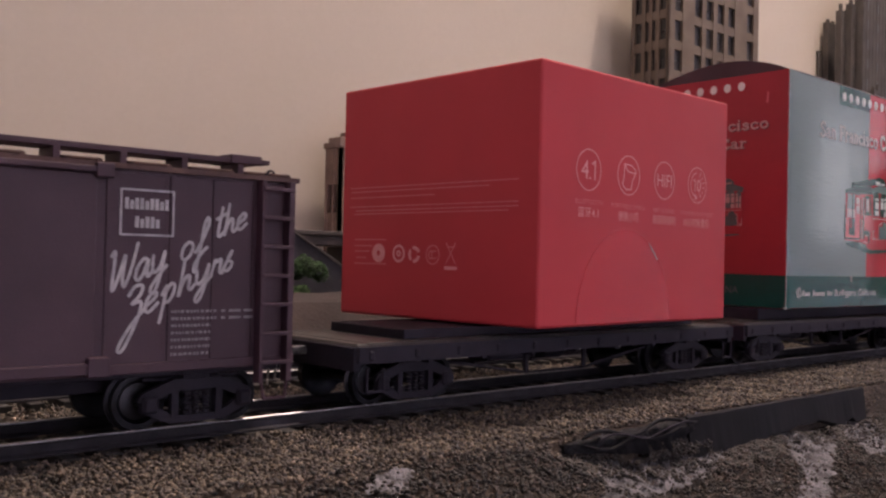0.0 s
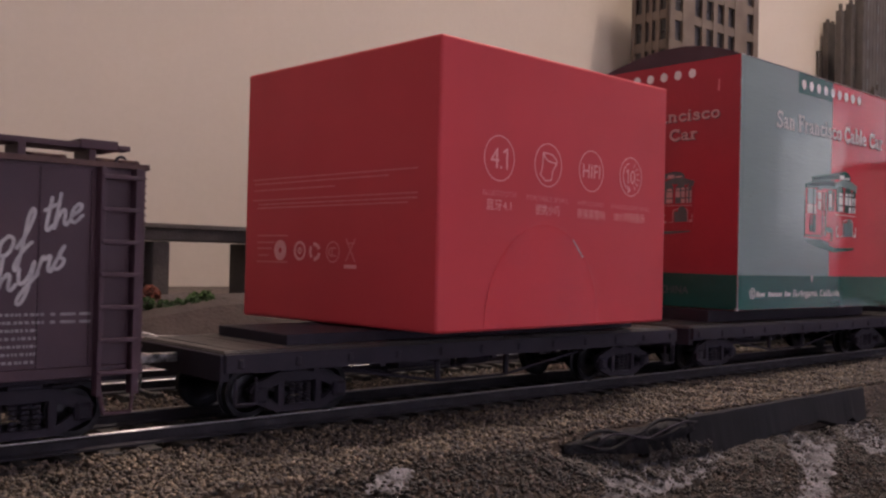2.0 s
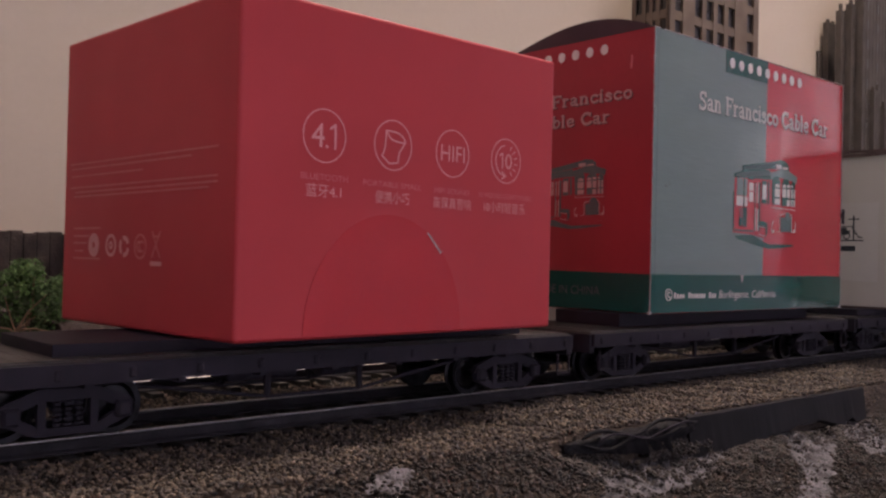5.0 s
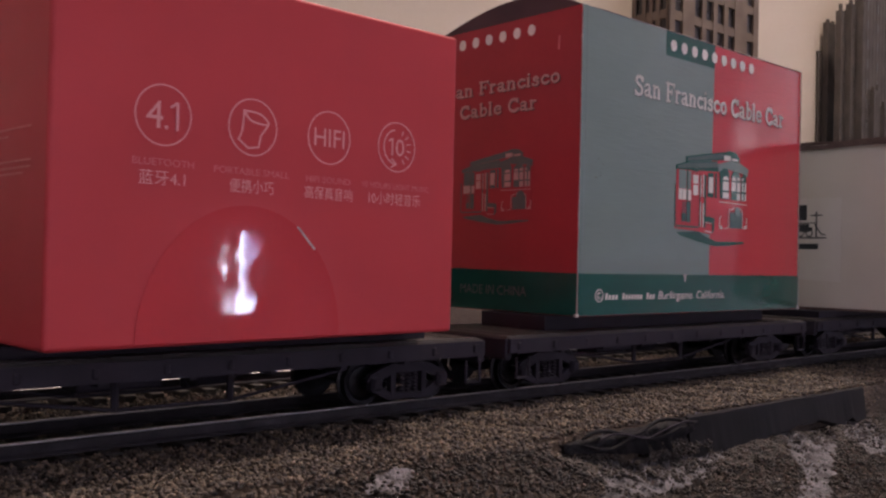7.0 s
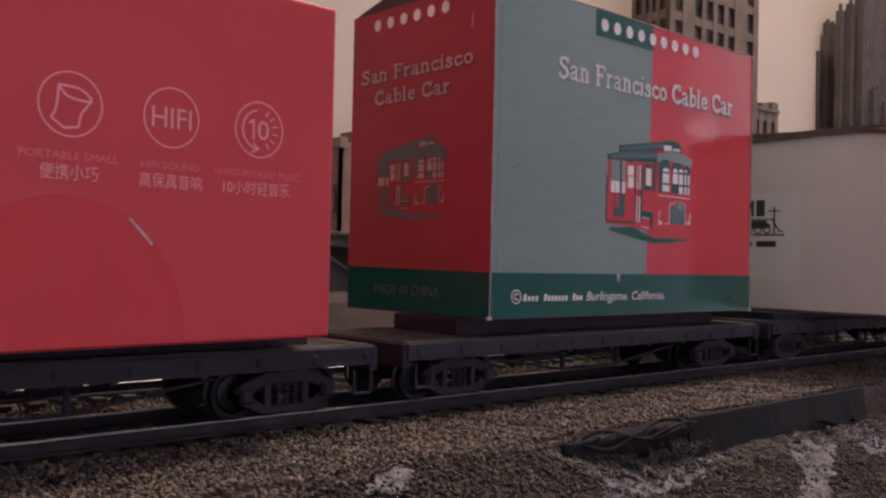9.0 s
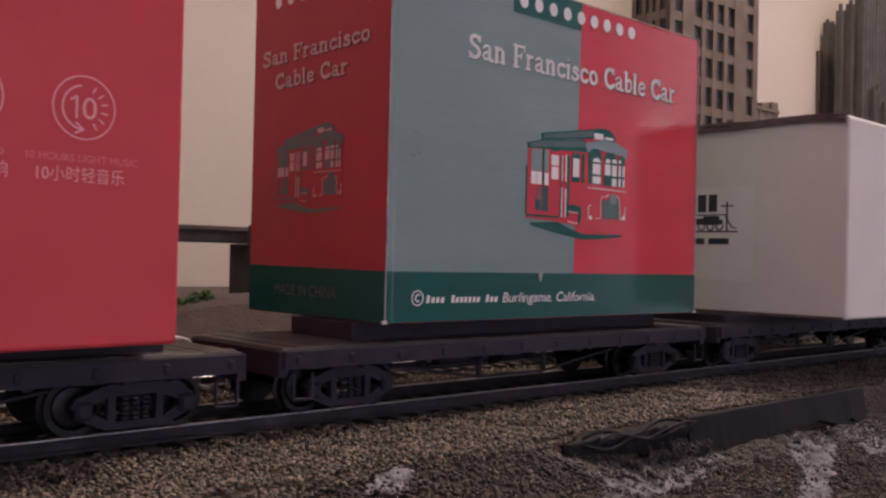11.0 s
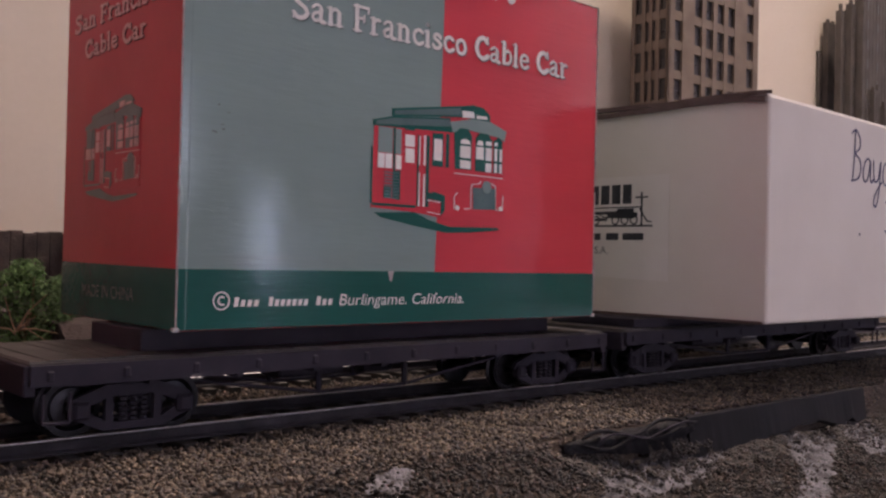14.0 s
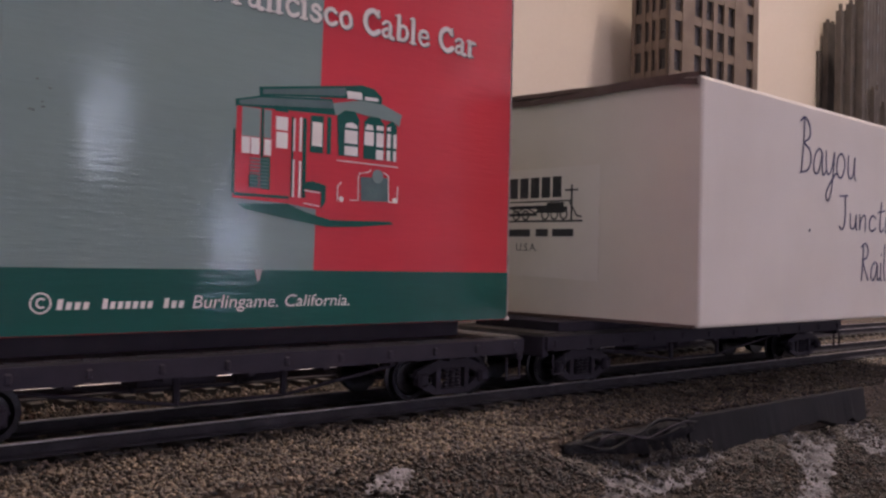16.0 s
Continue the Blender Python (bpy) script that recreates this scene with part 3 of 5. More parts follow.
def truck(parent, x, base=0.305):
    """A two-axle bogie with cast sideframes, centred at x over the rails."""
    h = base / 2
    bm = bmesh.new()
    for s in (-1, 1):
        y = s * 0.232
        m = front(x, y + 0.012, 0)
        # top chord arched over the bolster, bottom chord slung under the springs
        slab(bm, ((-h - 0.035, 0.092), (-h + 0.01, 0.088), (-0.07, 0.118), (0.07, 0.118), (h - 0.01, 0.088), (h + 0.035, 0.092), (h + 0.02, 0.116), (0.075, 0.152), (-0.075, 0.152), (-h - 0.02, 0.116)), m, 0.024)
        slab(bm, ((-h - 0.02, 0.060), (-0.085, 0.022), (0.085, 0.022), (h + 0.02, 0.060), (h - 0.02, 0.078), (0.075, 0.044), (-0.075, 0.044), (-h + 0.02, 0.078)), m, 0.022)
        for q in (-0.082, 0.060):
            box(bm, x + q, x + q + 0.022, y - 0.012, y + 0.012, 0.036, 0.130)
        for q in (-h, h):
            box(bm, x + q - 0.024, x + q + 0.024, y - 0.026, y + 0.014, 0.058, 0.108, bevel=0.006, seg=1)
            box(bm, x + q - 0.018, x + q + 0.018, y - 0.031, y - 0.024, 0.064, 0.102, bevel=0.003, seg=1)
        for q in (-0.030, 0.0, 0.030):
            for k in range(5):
                z = 0.048 + k * 0.014
                rod(bm, (x + q, y - 0.006, z), (x + q, y - 0.006, z + 0.008), 0.013, 0.011, seg=8)
        rod(bm, (x - h, s * 0.20, 0.150), (x + h, s * 0.20, 0.150), 0.005, seg=6)
    box(bm, x - 0.045, x + 0.045, -0.236, 0.236, 0.112, 0.165, bevel=0.004, seg=1)
    for q in (-h + 0.095, h - 0.095):
        box(bm, x + q - 0.008, x + q + 0.008, -0.19, 0.19, 0.060, 0.078)
    bmesh.ops.recalc_face_normals(bm, faces=bm.faces)
    t = part("truck", bm, M_BLACK, parent, "black plastic bogie with cast sideframes")
    for q in (-h, h):
        wheelset(parent, x + q, WHEEL_R)
    return t


def coupler(parent, x, s):
    bm = bmesh.new()
    box(bm, min(x, x + s * 0.13), max(x, x + s * 0.13), -0.016, 0.016, 0.175, 0.205, bevel=0.004)
    box(bm, min(x + s * 0.10, x + s * 0.155), max(x + s * 0.10, x + s * 0.155), -0.030, 0.020, 0.172, 0.208, bevel=0.009)
    rod(bm, (x + s * 0.12, 0.01, 0.17), (x + s * 0.12, 0.02, 0.09), 0.004, seg=6)
    rod(bm, (x + s * 0.12, 0.02, 0.09), (x + s * 0.09, -0.03, 0.078), 0.004, seg=6)
    part("coupler", bm, M_COUPLER, parent, "small metal knuckle coupler")


def boxcar():
    L, hw = 2.45, 0.31
    car = thing("boxcar", (1.6, TRACK_Y, RAIL_Z), "dark mineral-red model boxcar with white script lettering on the rails", "boxcar")
    MOVERS.append((car, 1.6, TRACK_Y, RAIL_Z, 0))
    body = part("body", boxes((-L, 0, -hw + 0.004, hw - 0.004, 0.20, 0.765), bevel=0.006), M_OXIDE, car)
    # side panels between riveted seams
    for a, b in ((-0.155, -0.005), (-0.29, -0.155), (-0.425, -0.29), (-0.61, -0.425), (-2.43, -2.2), (-2.2, -2.0), (-2.0, -1.8), (-1.8, -1.55)):
        part("side_panel", boxes((a + 0.0008, b - 0.0008, -hw, -hw + 0.01, 0.215, 0.745), bevel=0.0015), M_OXIDE, body)
    bm = bmesh.new()
    for x in (-0.012, -0.152, -0.287, -0.422, -0.437, -0.604):
        for k in range(30):
            rod(bm, (x, -hw - 0.003, 0.225 + k * 0.0175), (x, -hw + 0.001, 0.225 + k * 0.0175), 0.0022, 0.0028, seg=5)
    for k in range(26):
        rod(bm, (-0.003 - 0.0, -hw + 0.02 + k * 0.022, 0.735), (0.004, -hw + 0.02 + k * 0.022, 0.735), 0.003, seg=5)
        rod(bm, (-0.002, -hw + 0.012, 0.22 + k * 0.0205), (0.004, -hw + 0.012, 0.22 + k * 0.0205), 0.003, seg=5)
    part("rivets", bm, M_OXIDE, body)
    part("side_sill", boxes((-L, 0, -hw - 0.004, -hw + 0.02, 0.185, 0.215), (-L, 0, hw - 0.02, hw + 0.004, 0.185, 0.215), bevel=0.003), M_OXIDE, car)
    # sliding door with its rails
    door = part("door", boxes((-1.53, -0.64, -hw - 0.016, -hw - 0.001, 0.215, 0.735), bevel=0.003), M_OXIDE, car)
    part("door_rail", boxes((-1.9, -0.60, -hw - 0.028, -hw, 0.738, 0.756), bevel=0.004), M_OXIDE, car)
    part("door_rail", boxes((-1.9, -0.61, -hw - 0.028, -hw, 0.192, 0.225), bevel=0.004), M_OXIDE, car)
    part("door_stop", boxes((-0.65, -0.60, -hw - 0.034, -hw, 0.725, 0.765), bevel=0.004), M_OXIDE, car)
    part("door_stop", boxes((-0.66, -0.60, -hw - 0.034, -hw, 0.185, 0.240), bevel=0.004), M_OXIDE, car)
    # roof: low ridge with raised seams, roof walk on saddles
    bm = bmesh.new()
    pts = ((-hw - 0.012, 0.755), (-hw - 0.012, 0.770), (0, 0.800), (hw + 0.012, 0.770), (hw + 0.012, 0.755))
    a = [bm.verts.new((-L - 0.01, y, z)) for y, z in pts]
    b = [bm.verts.new((0.003, y, z)) for y, z in pts]
    bm.faces.new(a), bm.faces.new(b[::-1])
    for i in range(5):
        j = (i + 1) % 5
        bm.faces.new((a[i], b[i], b[j], a[j]))
    bmesh.ops.recalc_face_normals(bm, faces=bm.faces)
    roof = part("roof", bm, M_ROOF, car, "dusty brown ribbed roof")
    bm = bmesh.new()
    for k in range(13):
        x = -0.03 - k * 0.2
        for s in (-1, 1):
            rod(bm, (x, s * hw, 0.772), (x, 0, 0.803), 0.008, seg=6)
    part("roof_rib", bm, M_ROOF, roof)
    walk_part = part("roof_walk", boxes((-L - 0.04, 0.02, -0.062, -0.024, 0.829, 0.847), (-L - 0.04, 0.02, -0.019, 0.019, 0.829, 0.847), (-L - 0.04, 0.02, 0.024, 0.062, 0.829, 0.847), bevel=0.002), M_OXIDE, car)
    part("roof_walk_end", boxes((-0.10, 0.015, -0.070, 0.070, 0.828, 0.858), (0.03, 0.07, -0.03, 0.03, 0.836, 0.852), bevel=0.004), M_OXIDE, walk_part)
    for k in range(12):
        x = -0.06 - k * 0.20
        part("saddle", boxes((x - 0.011, x + 0.011, -0.062, 0.062, 0.79, 0.836), bevel=0.003), M_OXIDE, walk_part)
    bm = bmesh.new()
    for k in range(8):
        p, q = math.pi * k / 8, math.pi * (k + 1) / 8
        rod(bm, (-0.03 - 0.018 * math.cos(p), -0.2, 0.777 + 0.022 * math.sin(p)), (-0.03 - 0.018 * math.cos(q), -0.2, 0.777 + 0.022 * math.sin(q)), 0.004, seg=6)
    part("grab_iron", bm, M_BLACK, car)
    # ladders
    for y, s in ((-hw - 0.03, 1), (hw + 0.03, -1)):
        bm = boxes((-0.142, -0.128, y - 0.006, y + s * 0.03, 0.135, 0.755), (-0.046, -0.026, y - 0.006, y + s * 0.03, 0.135, 0.755), bevel=0.002)
        lad = part("ladder", bm, M_OXIDE, car)
        for k in range(7):
            z = 0.728 - k * 0.0885
            bm = boxes((-0.138, -0.03, y - 0.010, y + 0.002, z - 0.006, z + 0.006), bevel=0.002)
            part("rung", bm, M_OXIDE, lad)
    # stirrup under the ladder
    bm = bmesh.new()
    for a, b in (((-0.135, -hw - 0.02, 0.19), (-0.115, -hw - 0.02, 0.085)), ((-0.115, -hw - 0.02, 0.085), (-0.04, -hw - 0.02, 0.085)), ((-0.04, -hw - 0.02, 0.085), (-0.03, -hw - 0.02, 0.19))):
        rod(bm, a, b, 0.006, seg=6)
    part("stirrup_step", bm, M_OXIDE, car)
    # end: ribs, brake wheel
    bm = bmesh.new()
    for k in range(7):
        rod(bm, (0.002, -hw + 0.05, 0.26 + k * 0.07), (0.002, hw - 0.05, 0.26 + k * 0.07), 0.012, seg=8)
    part("end_ribs", bm, M_OXIDE, body)
    bm = bmesh.new()
    for k in range(14):
        p, q = 2 * math.pi * k / 14, 2 * math.pi * (k + 1) / 14
        rod(bm, (0.045, 0.10 + 0.062 * math.cos(p), 0.66 + 0.062 * math.sin(p)), (0.045, 0.10 + 0.062 * math.cos(q), 0.66 + 0.062 * math.sin(q)), 0.005, seg=5)
    for k in range(3):
        p = math.pi * k / 3
        rod(bm, (0.045, 0.10 - 0.06 * math.cos(p), 0.66 - 0.06 * math.sin(p)), (0.045, 0.10 + 0.06 * math.cos(p), 0.66 + 0.06 * math.sin(p)), 0.004, seg=5)
    part("brake_wheel", bm, M_BLACK, car)
    part("underframe", boxes((-L + 0.02, -0.02, -0.25, 0.25, 0.165, 0.20), (-L + 0.2, -0.2, -0.05, 0.05, 0.10, 0.17), (-1.60, -1.15, -0.2, -0.05, 0.08, 0.16), bevel=0.004), M_BLACK, car)
    for x in (-0.29, -2.16):
        truck(car, x)
    coupler(car, -0.01, 1)
    # lettering
    m = front(0, -hw - 0.0015, 0.189)
    bm = bmesh.new()
    for p, q in (((-0.569, 0.385), (-0.415, 0.385)), ((-0.415, 0.385), (-0.415, 0.511)), ((-0.415, 0.511), (-0.569, 0.511)), ((-0.569, 0.511), (-0.569, 0.385))):
        stroke(bm, m, [p, q], 0.006, 0.0015)
    emblem = part("emblem_frame", bm, M_LETTER, car, "white square emblem frame")
    for a, b, v, cells in ((-0.558, -0.426, 0.456, 9), (-0.528, -0.452, 0.405, 5)):
        w = (b - a) / cells
        for k in range(cells):
            bm = bmesh.new()
            slab(bm, ((a + k * w, v), (a + (k + 0.72) * w, v), (a + (k + 0.72) * w, v + 0.032 - 0.007 * (k % 3 == 1)), (a + k * w, v + 0.032 - 0.007 * (k % 3 == 1))), m, 0.0015)
            part("emblem_bar", bm, M_LETTER, emblem)
    penned("script_word", "Way", m, -0.602, 0.225, 0.165, 0.115, 0.38, 0.0092, M_LETTER, car, 0.12)
    penned("script_word", "of", m, -0.392, 0.312, 0.080, 0.098, 0.38, 0.0092, M_LETTER, car, 0.12)
    penned("script_word", "the", m, -0.285, 0.382, 0.112, 0.092, 0.35, 0.0092, M_LETTER, car, 0.12)
    penned("script_word", "Zephyrs", m, -0.555, 0.132, 0.335, 0.100, 0.50, 0.0092, M_LETTER, car, 0.12)
    rng = random.Random(4)
    for k in range(7):
        bm = bmesh.new()
        v = 0.172 - k * 0.0205
        u, end = -0.413, (-0.29 if k > 1 else -0.27)
        while u < end:
            w = min(rng.uniform(0.004, 0.011), end - u)
            slab(bm, ((u, v - 0.008), (u + w, v - 0.008), (u + w, v), (u, v)), m, 0.0012)
            u += w + rng.uniform(0.003, 0.007)
        if k < 2:
            for p, q in ((-0.255, -0.243), (-0.23, -0.19), (-0.18, -0.15)):
                slab(bm, ((p, v - 0.008), (q, v - 0.008), (q, v), (p, v)), m, 0.0012)
        part("data_row", bm, M_DATA, car, "row of tiny white data bars")


def flat_car(x0, x1, name_extra, plates):
    L = x1 - x0
    car = thing("flat_car", (x0, TRACK_Y, RAIL_Z), "black model flat car " + name_extra, "flat car", "flat cars of the train")
    MOVERS.append((car, x0, TRACK_Y, RAIL_Z, 0))
    hw = 0.30
    deck = part("deck", boxes((0, L, -hw, hw, 0.195, 0.228), bevel=0.004), M_DECK, car, "worn brown-grey plank deck")
    bm = bmesh.new()
    rng = random.Random(int(x0 * 10))
    x = 0.006
    while x < L - 0.03:
        box(bm, x, x + 0.048, -hw + 0.012, hw - 0.012, 0.224, 0.231 + rng.uniform(0, 0.003), bevel=0.0015, seg=1)
        x += 0.0505
    part("deck_planks", bm, M_DECK, deck)
    for s in (-1, 1):
        bm = bmesh.new()
        m = front(0, s * (hw + 0.002) + 0.016, 0)
        slab(bm, ((0.0, 0.222), (0.0, 0.168), (0.10, 0.165), (L - 0.10, 0.165), (L, 0.168), (L, 0.222)), m, 0.03)
        for k in range(12):
            q = 0.05 + k * (L - 0.1) / 11
            box(bm, q - 0.010, q + 0.010, s * hw - 0.022 if s < 0 else s * hw, s * hw if s < 0 else s * hw + 0.022, 0.178, 0.208, bevel=0.004, seg=1)
        bmesh.ops.recalc_face_normals(bm, faces=bm.faces)
        part("side_sill", bm, M_BLACK, car)
    part("end_sill", boxes((-0.012, 0.02, -hw, hw, 0.14, 0.222), bevel=0.004), M_BLACK, car)
    part("end_sill", boxes((L - 0.02, L + 0.012, -hw, hw, 0.14, 0.222), bevel=0.004), M_BLACK, car)
    part("centre_sill", boxes((0.1, L - 0.1, -0.04, 0.04, 0.145, 0.195), bevel=0.004), M_BLACK, car)
    part("brake_reservoir", boxes((L * 0.40, L * 0.52, 0.02, 0.15, 0.09, 0.17), bevel=0.01), M_BLACK, car)
    for s in (-0.16, 0.16):
        bm = bmesh.new()
        for p, q in (((0.35, s, 0.16), (L * 0.42, s, 0.062)), ((L * 0.42, s, 0.062), (L * 0.58, s, 0.062)), ((L * 0.58, s, 0.062), (L - 0.35, s, 0.16))):
            rod(bm, p, q, 0.006, seg=6)
        part("truss_rod", bm, M_BLACK, car)
        for q in (0.42, 0.58):
            bm = bmesh.new()
            rod(bm, (L * q, s, 0.06), (L * q, s, 0.18), 0.012, seg=6)
            part("queen_post", bm, M_BLACK, car)
    for k in range(7):
        q = 0.35 + k * (L - 0.7) / 6
        part("cross_beam", boxes((q - 0.012, q + 0.012, -hw + 0.02, hw - 0.02, 0.15, 0.195)), M_BLACK, car)
    bm = bmesh.new()
    lathe(bm, ((0, -0.075), (0.036, -0.07), (0.04, -0.06), (0.04, 0.06), (0.036, 0.07), (0, 0.075)), 14, pose(L * 0.5 + 0.25, 0.1, 0.115, 0, 90))
    part("brake_cylinder", bm, M_BLACK, car)
    for x in (0.31, L - 0.31):
        truck(car, x)
    coupler(car, 0, -1)
    coupler(car, L, 1)
    for a, b, z0, z1, y0, y1 in plates:
        part("packing_plate", boxes((a - x0, b - x0, y0 - TRACK_Y, y1 - TRACK_Y, z0 - RAIL_Z, z1 - RAIL_Z), bevel=0.003), M_BLACK, car, "raised black packing plate under the load")
    for x in (0.03, L - 0.10):
        bm = bmesh.new()
        for a, b in (((x, -hw - 0.02, 0.15), (x, -hw - 0.02, 0.07)), ((x, -hw - 0.02, 0.07), (x + 0.07, -hw - 0.02, 0.07)), ((x + 0.07, -hw - 0.02, 0.07), (x + 0.07, -hw - 0.02, 0.15))):
            rod(bm, a, b, 0.005, seg=6)
        part("stirrup_step", bm, M_BLACK, car)
    return car


boxcar()
flat_car(1.86, 4.20, "carrying the red carton", [(2.13, 3.98, -0.296, -0.254, 2.58, 3.04)])
flat_car(4.34, 6.72, "carrying the cable car carton", [(4.70, 6.50, -0.296, -0.226, 2.63, 3.02)])
flat_car(6.86, 9.45, "carrying the white carton", [(7.0, 9.3, -0.296, -0.249, 2.55, 3.05)])


# ---- the cartons ----
def card_box(L, D, H, bevel):
    """A carton with soft edges."""
    bm = bmesh.new()
    box(bm, 0, L, 0, D, 0, H, bevel=bevel, seg=3)
    return bm


def red_carton():
    L, D, H = 1.404, 1.146, 1.003
    ca = thing("red_carton", (2.516, 2.285, -0.246), "glossy red speaker carton with pale icons riding on a flat car", "carton")
    MOVERS.append((ca, 2.516, 2.285, -0.246, 3.3))
    bm = card_box(L, D, H, 0.012)
    for v in bm.verts:
        if v.co.z > 0.5:
            v.co.z += 0.020 * v.co.x / L
    body = part("body", bm, M_RED, ca)
    m = front(0, -0.001, 0)
    for k, (c, word) in enumerate(((0.299, "4.1"), (0.576, ""), (0.850, "HIFI"), (1.128, "10"))):
        bm = bmesh.new()
        ring(bm, m, (c, 0.612), 0.080, 0.0040, 0.001, 48)
        if k == 1:
            stroke(bm, m, smooth([(0.545, 0.657), (0.540, 0.60), (0.528, 0.575)], 5), 0.0055, 0.001)
            stroke(bm, m, [(0.528, 0.575), (0.560, 0.552), (0.596, 0.557)], 0.0055, 0.001)
            stroke(bm, m, [(0.596, 0.557), (0.602, 0.590), (0.628, 0.625)], 0.0055, 0.001)
            stroke(bm, m, smooth([(0.545, 0.657), (0.57, 0.630), (0.628, 0.625), (0.60, 0.652), (0.545, 0.657)], 5), 0.0055, 0.001)
        if k == 3:
            ring(bm, m, (c, 0.612), 0.056, 0.005, 0.001, 40, 100, 262)
            stroke(bm, m, [(c - 0.02, 0.572), (c - 0.002, 0.556), (c - 0.022, 0.546)], 0.005, 0.001)
            for j in range(6):
                a = radians(-58 + j * 24)
                stroke(bm, m, [(c + 0.046 * math.cos(a), 0.612 + 0.046 * math.sin(a)), (c + 0.062 * math.cos(a), 0.612 + 0.062 * math.sin(a))], 0.004, 0.001)
        icon = part("icon", bm, M_INK, ca, "thin pale round icon")
        if k == 0:
            lettering("numeral", "4", m, c - 0.050, c - 0.002, 0.576, 0.074, M_INK, icon)
            bm = bmesh.new()
            stroke(bm, m, [(c + 0.008, 0.580), (c + 0.009, 0.581)], 0.010, 0.0015)
            stroke(bm, m, [(c + 0.022, 0.636), (c + 0.040, 0.648), (c + 0.040, 0.577)], 0.0075, 0.0015)
            part("numeral", bm, M_INK, icon)
        if k == 2:
            lettering("numeral", word, m, c - 0.058, c + 0.058, 0.584, 0.056, M_INK, icon)
        if k == 3:
            lettering("numeral", "0", m, c - 0.006, c + 0.032, 0.584, 0.056, M_INK, icon)
            bm = bmesh.new()
            stroke(bm, m, [(c - 0.034, 0.630), (c - 0.020, 0.639), (c - 0.020, 0.585)], 0.006, 0.0015)
            part("numeral", bm, M_INK, icon)
    for a, b, v, s, cn in ((0.214, 0.391, 0.478, "BLUETOOTH", (0.232, 0.366, "\u84dd\u72594.1")), (0.453, 0.703, 0.475, "PORTABLE SMALL", (0.503, 0.650, "\u4fbf\u643a\u5c0f\u5de7")),
                           (0.765, 0.935, 0.473, "HIFI SOUND", (0.760, 0.944, "\u9ad8\u4fdd\u771f\u97f3\u54cd")), (0.986, 1.275, 0.473, "10 HOURS LIGHT MUSIC", (1.012, 1.238, "10\u5c0f\u65f6\u8f7b\u97f3\u4e50"))):
        lettering("caption", s, m, a, b, v, 0.019, M_INKDIM, ca)
        lettering("caption", cn[2], m, cn[0], cn[1], v - 0.048, 0.030, M_INK, ca)
    # round clear seal folded over the lower edge
    bm = bmesh.new()
    pts = [(0.568 + 0.335 * math.cos(math.pi * k / 40), 0.01 + 0.378 * math.sin(math.pi * k / 40)) for k in range(41)]
    slab(bm, pts, m, 0.0009)
    bmesh.ops.recalc_face_normals(bm, faces=bm.faces)
    part("seal_film", bm, M_SEAL, ca, "clear glossy round seal film")
    # gleam along a nick in the film, drawn as a fixed pale streak
    bm = bmesh.new()
    slab(bm, ((0.735, 0.335), (0.742, 0.337), (0.806, 0.272), (0.800, 0.268)), front(0, -0.0020, 0), 0.001)
    part("seal_nick_gleam", bm, M_EDGE, ca, "pale gleam painted along a nick in the seal")
    # print on the end panel
    ms = side(-0.001, 0, 0)
    bm = bmesh.new()
    for v, a, b in ((0.556, 0.10, 1.09), (0.538, 0.25, 1.08), (0.512, 0.55, 1.08), (0.472, 0.10, 1.09), (0.455, 0.10, 1.05), (0.440, 0.15, 1.06)):
        u, rng = a, random.Random(int(v * 1000))
        while u < b:
            w = rng.uniform(0.008, 0.035)
            slab(bm, ((-min(u + w, b), v), (-u, v), (-u, v + 0.0055), (-min(u + w, b), v + 0.0055)), ms, 0.001)
            u += w + 0.004
    for v, a, b in ((0.327, 0.84, 1.05), (0.222, 0.84, 1.05), (0.300, 0.93, 1.05), (0.276, 0.95, 1.05), (0.248, 0.97, 1.04)):
        slab(bm, ((-b, v), (-a, v), (-a, v + 0.006), (-b, v + 0.006)), ms, 0.001)
    part("fine_print", bm, M_INKDIM, ca, "rows of faint small print bars")
    bm = bmesh.new()
    ring(bm, ms, (-0.889, 0.272), 0.026, 0.030, 0.001, 24)
    part("end_icon", bm, M_INK, ca, "small pale round mark")
    bm = bmesh.new()
    ring(bm, ms, (-0.759, 0.271), 0.033, 0.011, 0.001, 24)
    ring(bm, ms, (-0.759, 0.271), 0.010, 0.008, 0.001, 12)
    part("end_icon", bm, M_INK, ca, "small pale round mark")
    bm = bmesh.new()
    for k in range(3):
        ring(bm, ms, (-0.663, 0.268), 0.028, 0.015, 0.001, 30, 20 + 120 * k, 110 + 120 * k)
    part("end_icon", bm, M_INK, ca, "small pale round mark")
    bm = bmesh.new()
    slab(bm, ((-0.485, 0.208), (-0.414, 0.208), (-0.414, 0.222), (-0.485, 0.222)), ms, 0.001)
    part("end_bar", bm, M_INK, ca, "small pale bar")
    bm = bmesh.new()
    ring(bm, ms, (-0.553, 0.268), 0.038, 0.006, 0.001, 24)
    ring(bm, ms, (-0.560, 0.268), 0.016, 0.006, 0.001, 16, 50, 310)
    ring(bm, ms, (-0.543, 0.268), 0.016, 0.006, 0.001, 16, 50, 310)
    stroke(bm, ms, [(-0.475, 0.315), (-0.425, 0.235)], 0.006, 0.001)
    stroke(bm, ms, [(-0.425, 0.315), (-0.475, 0.235)], 0.006, 0.001)
    stroke(bm, ms, [(-0.47, 0.300), (-0.43, 0.300)], 0.006, 0.001)
    part("end_mark", bm, M_INKDIM, ca, "faint outlined marks")


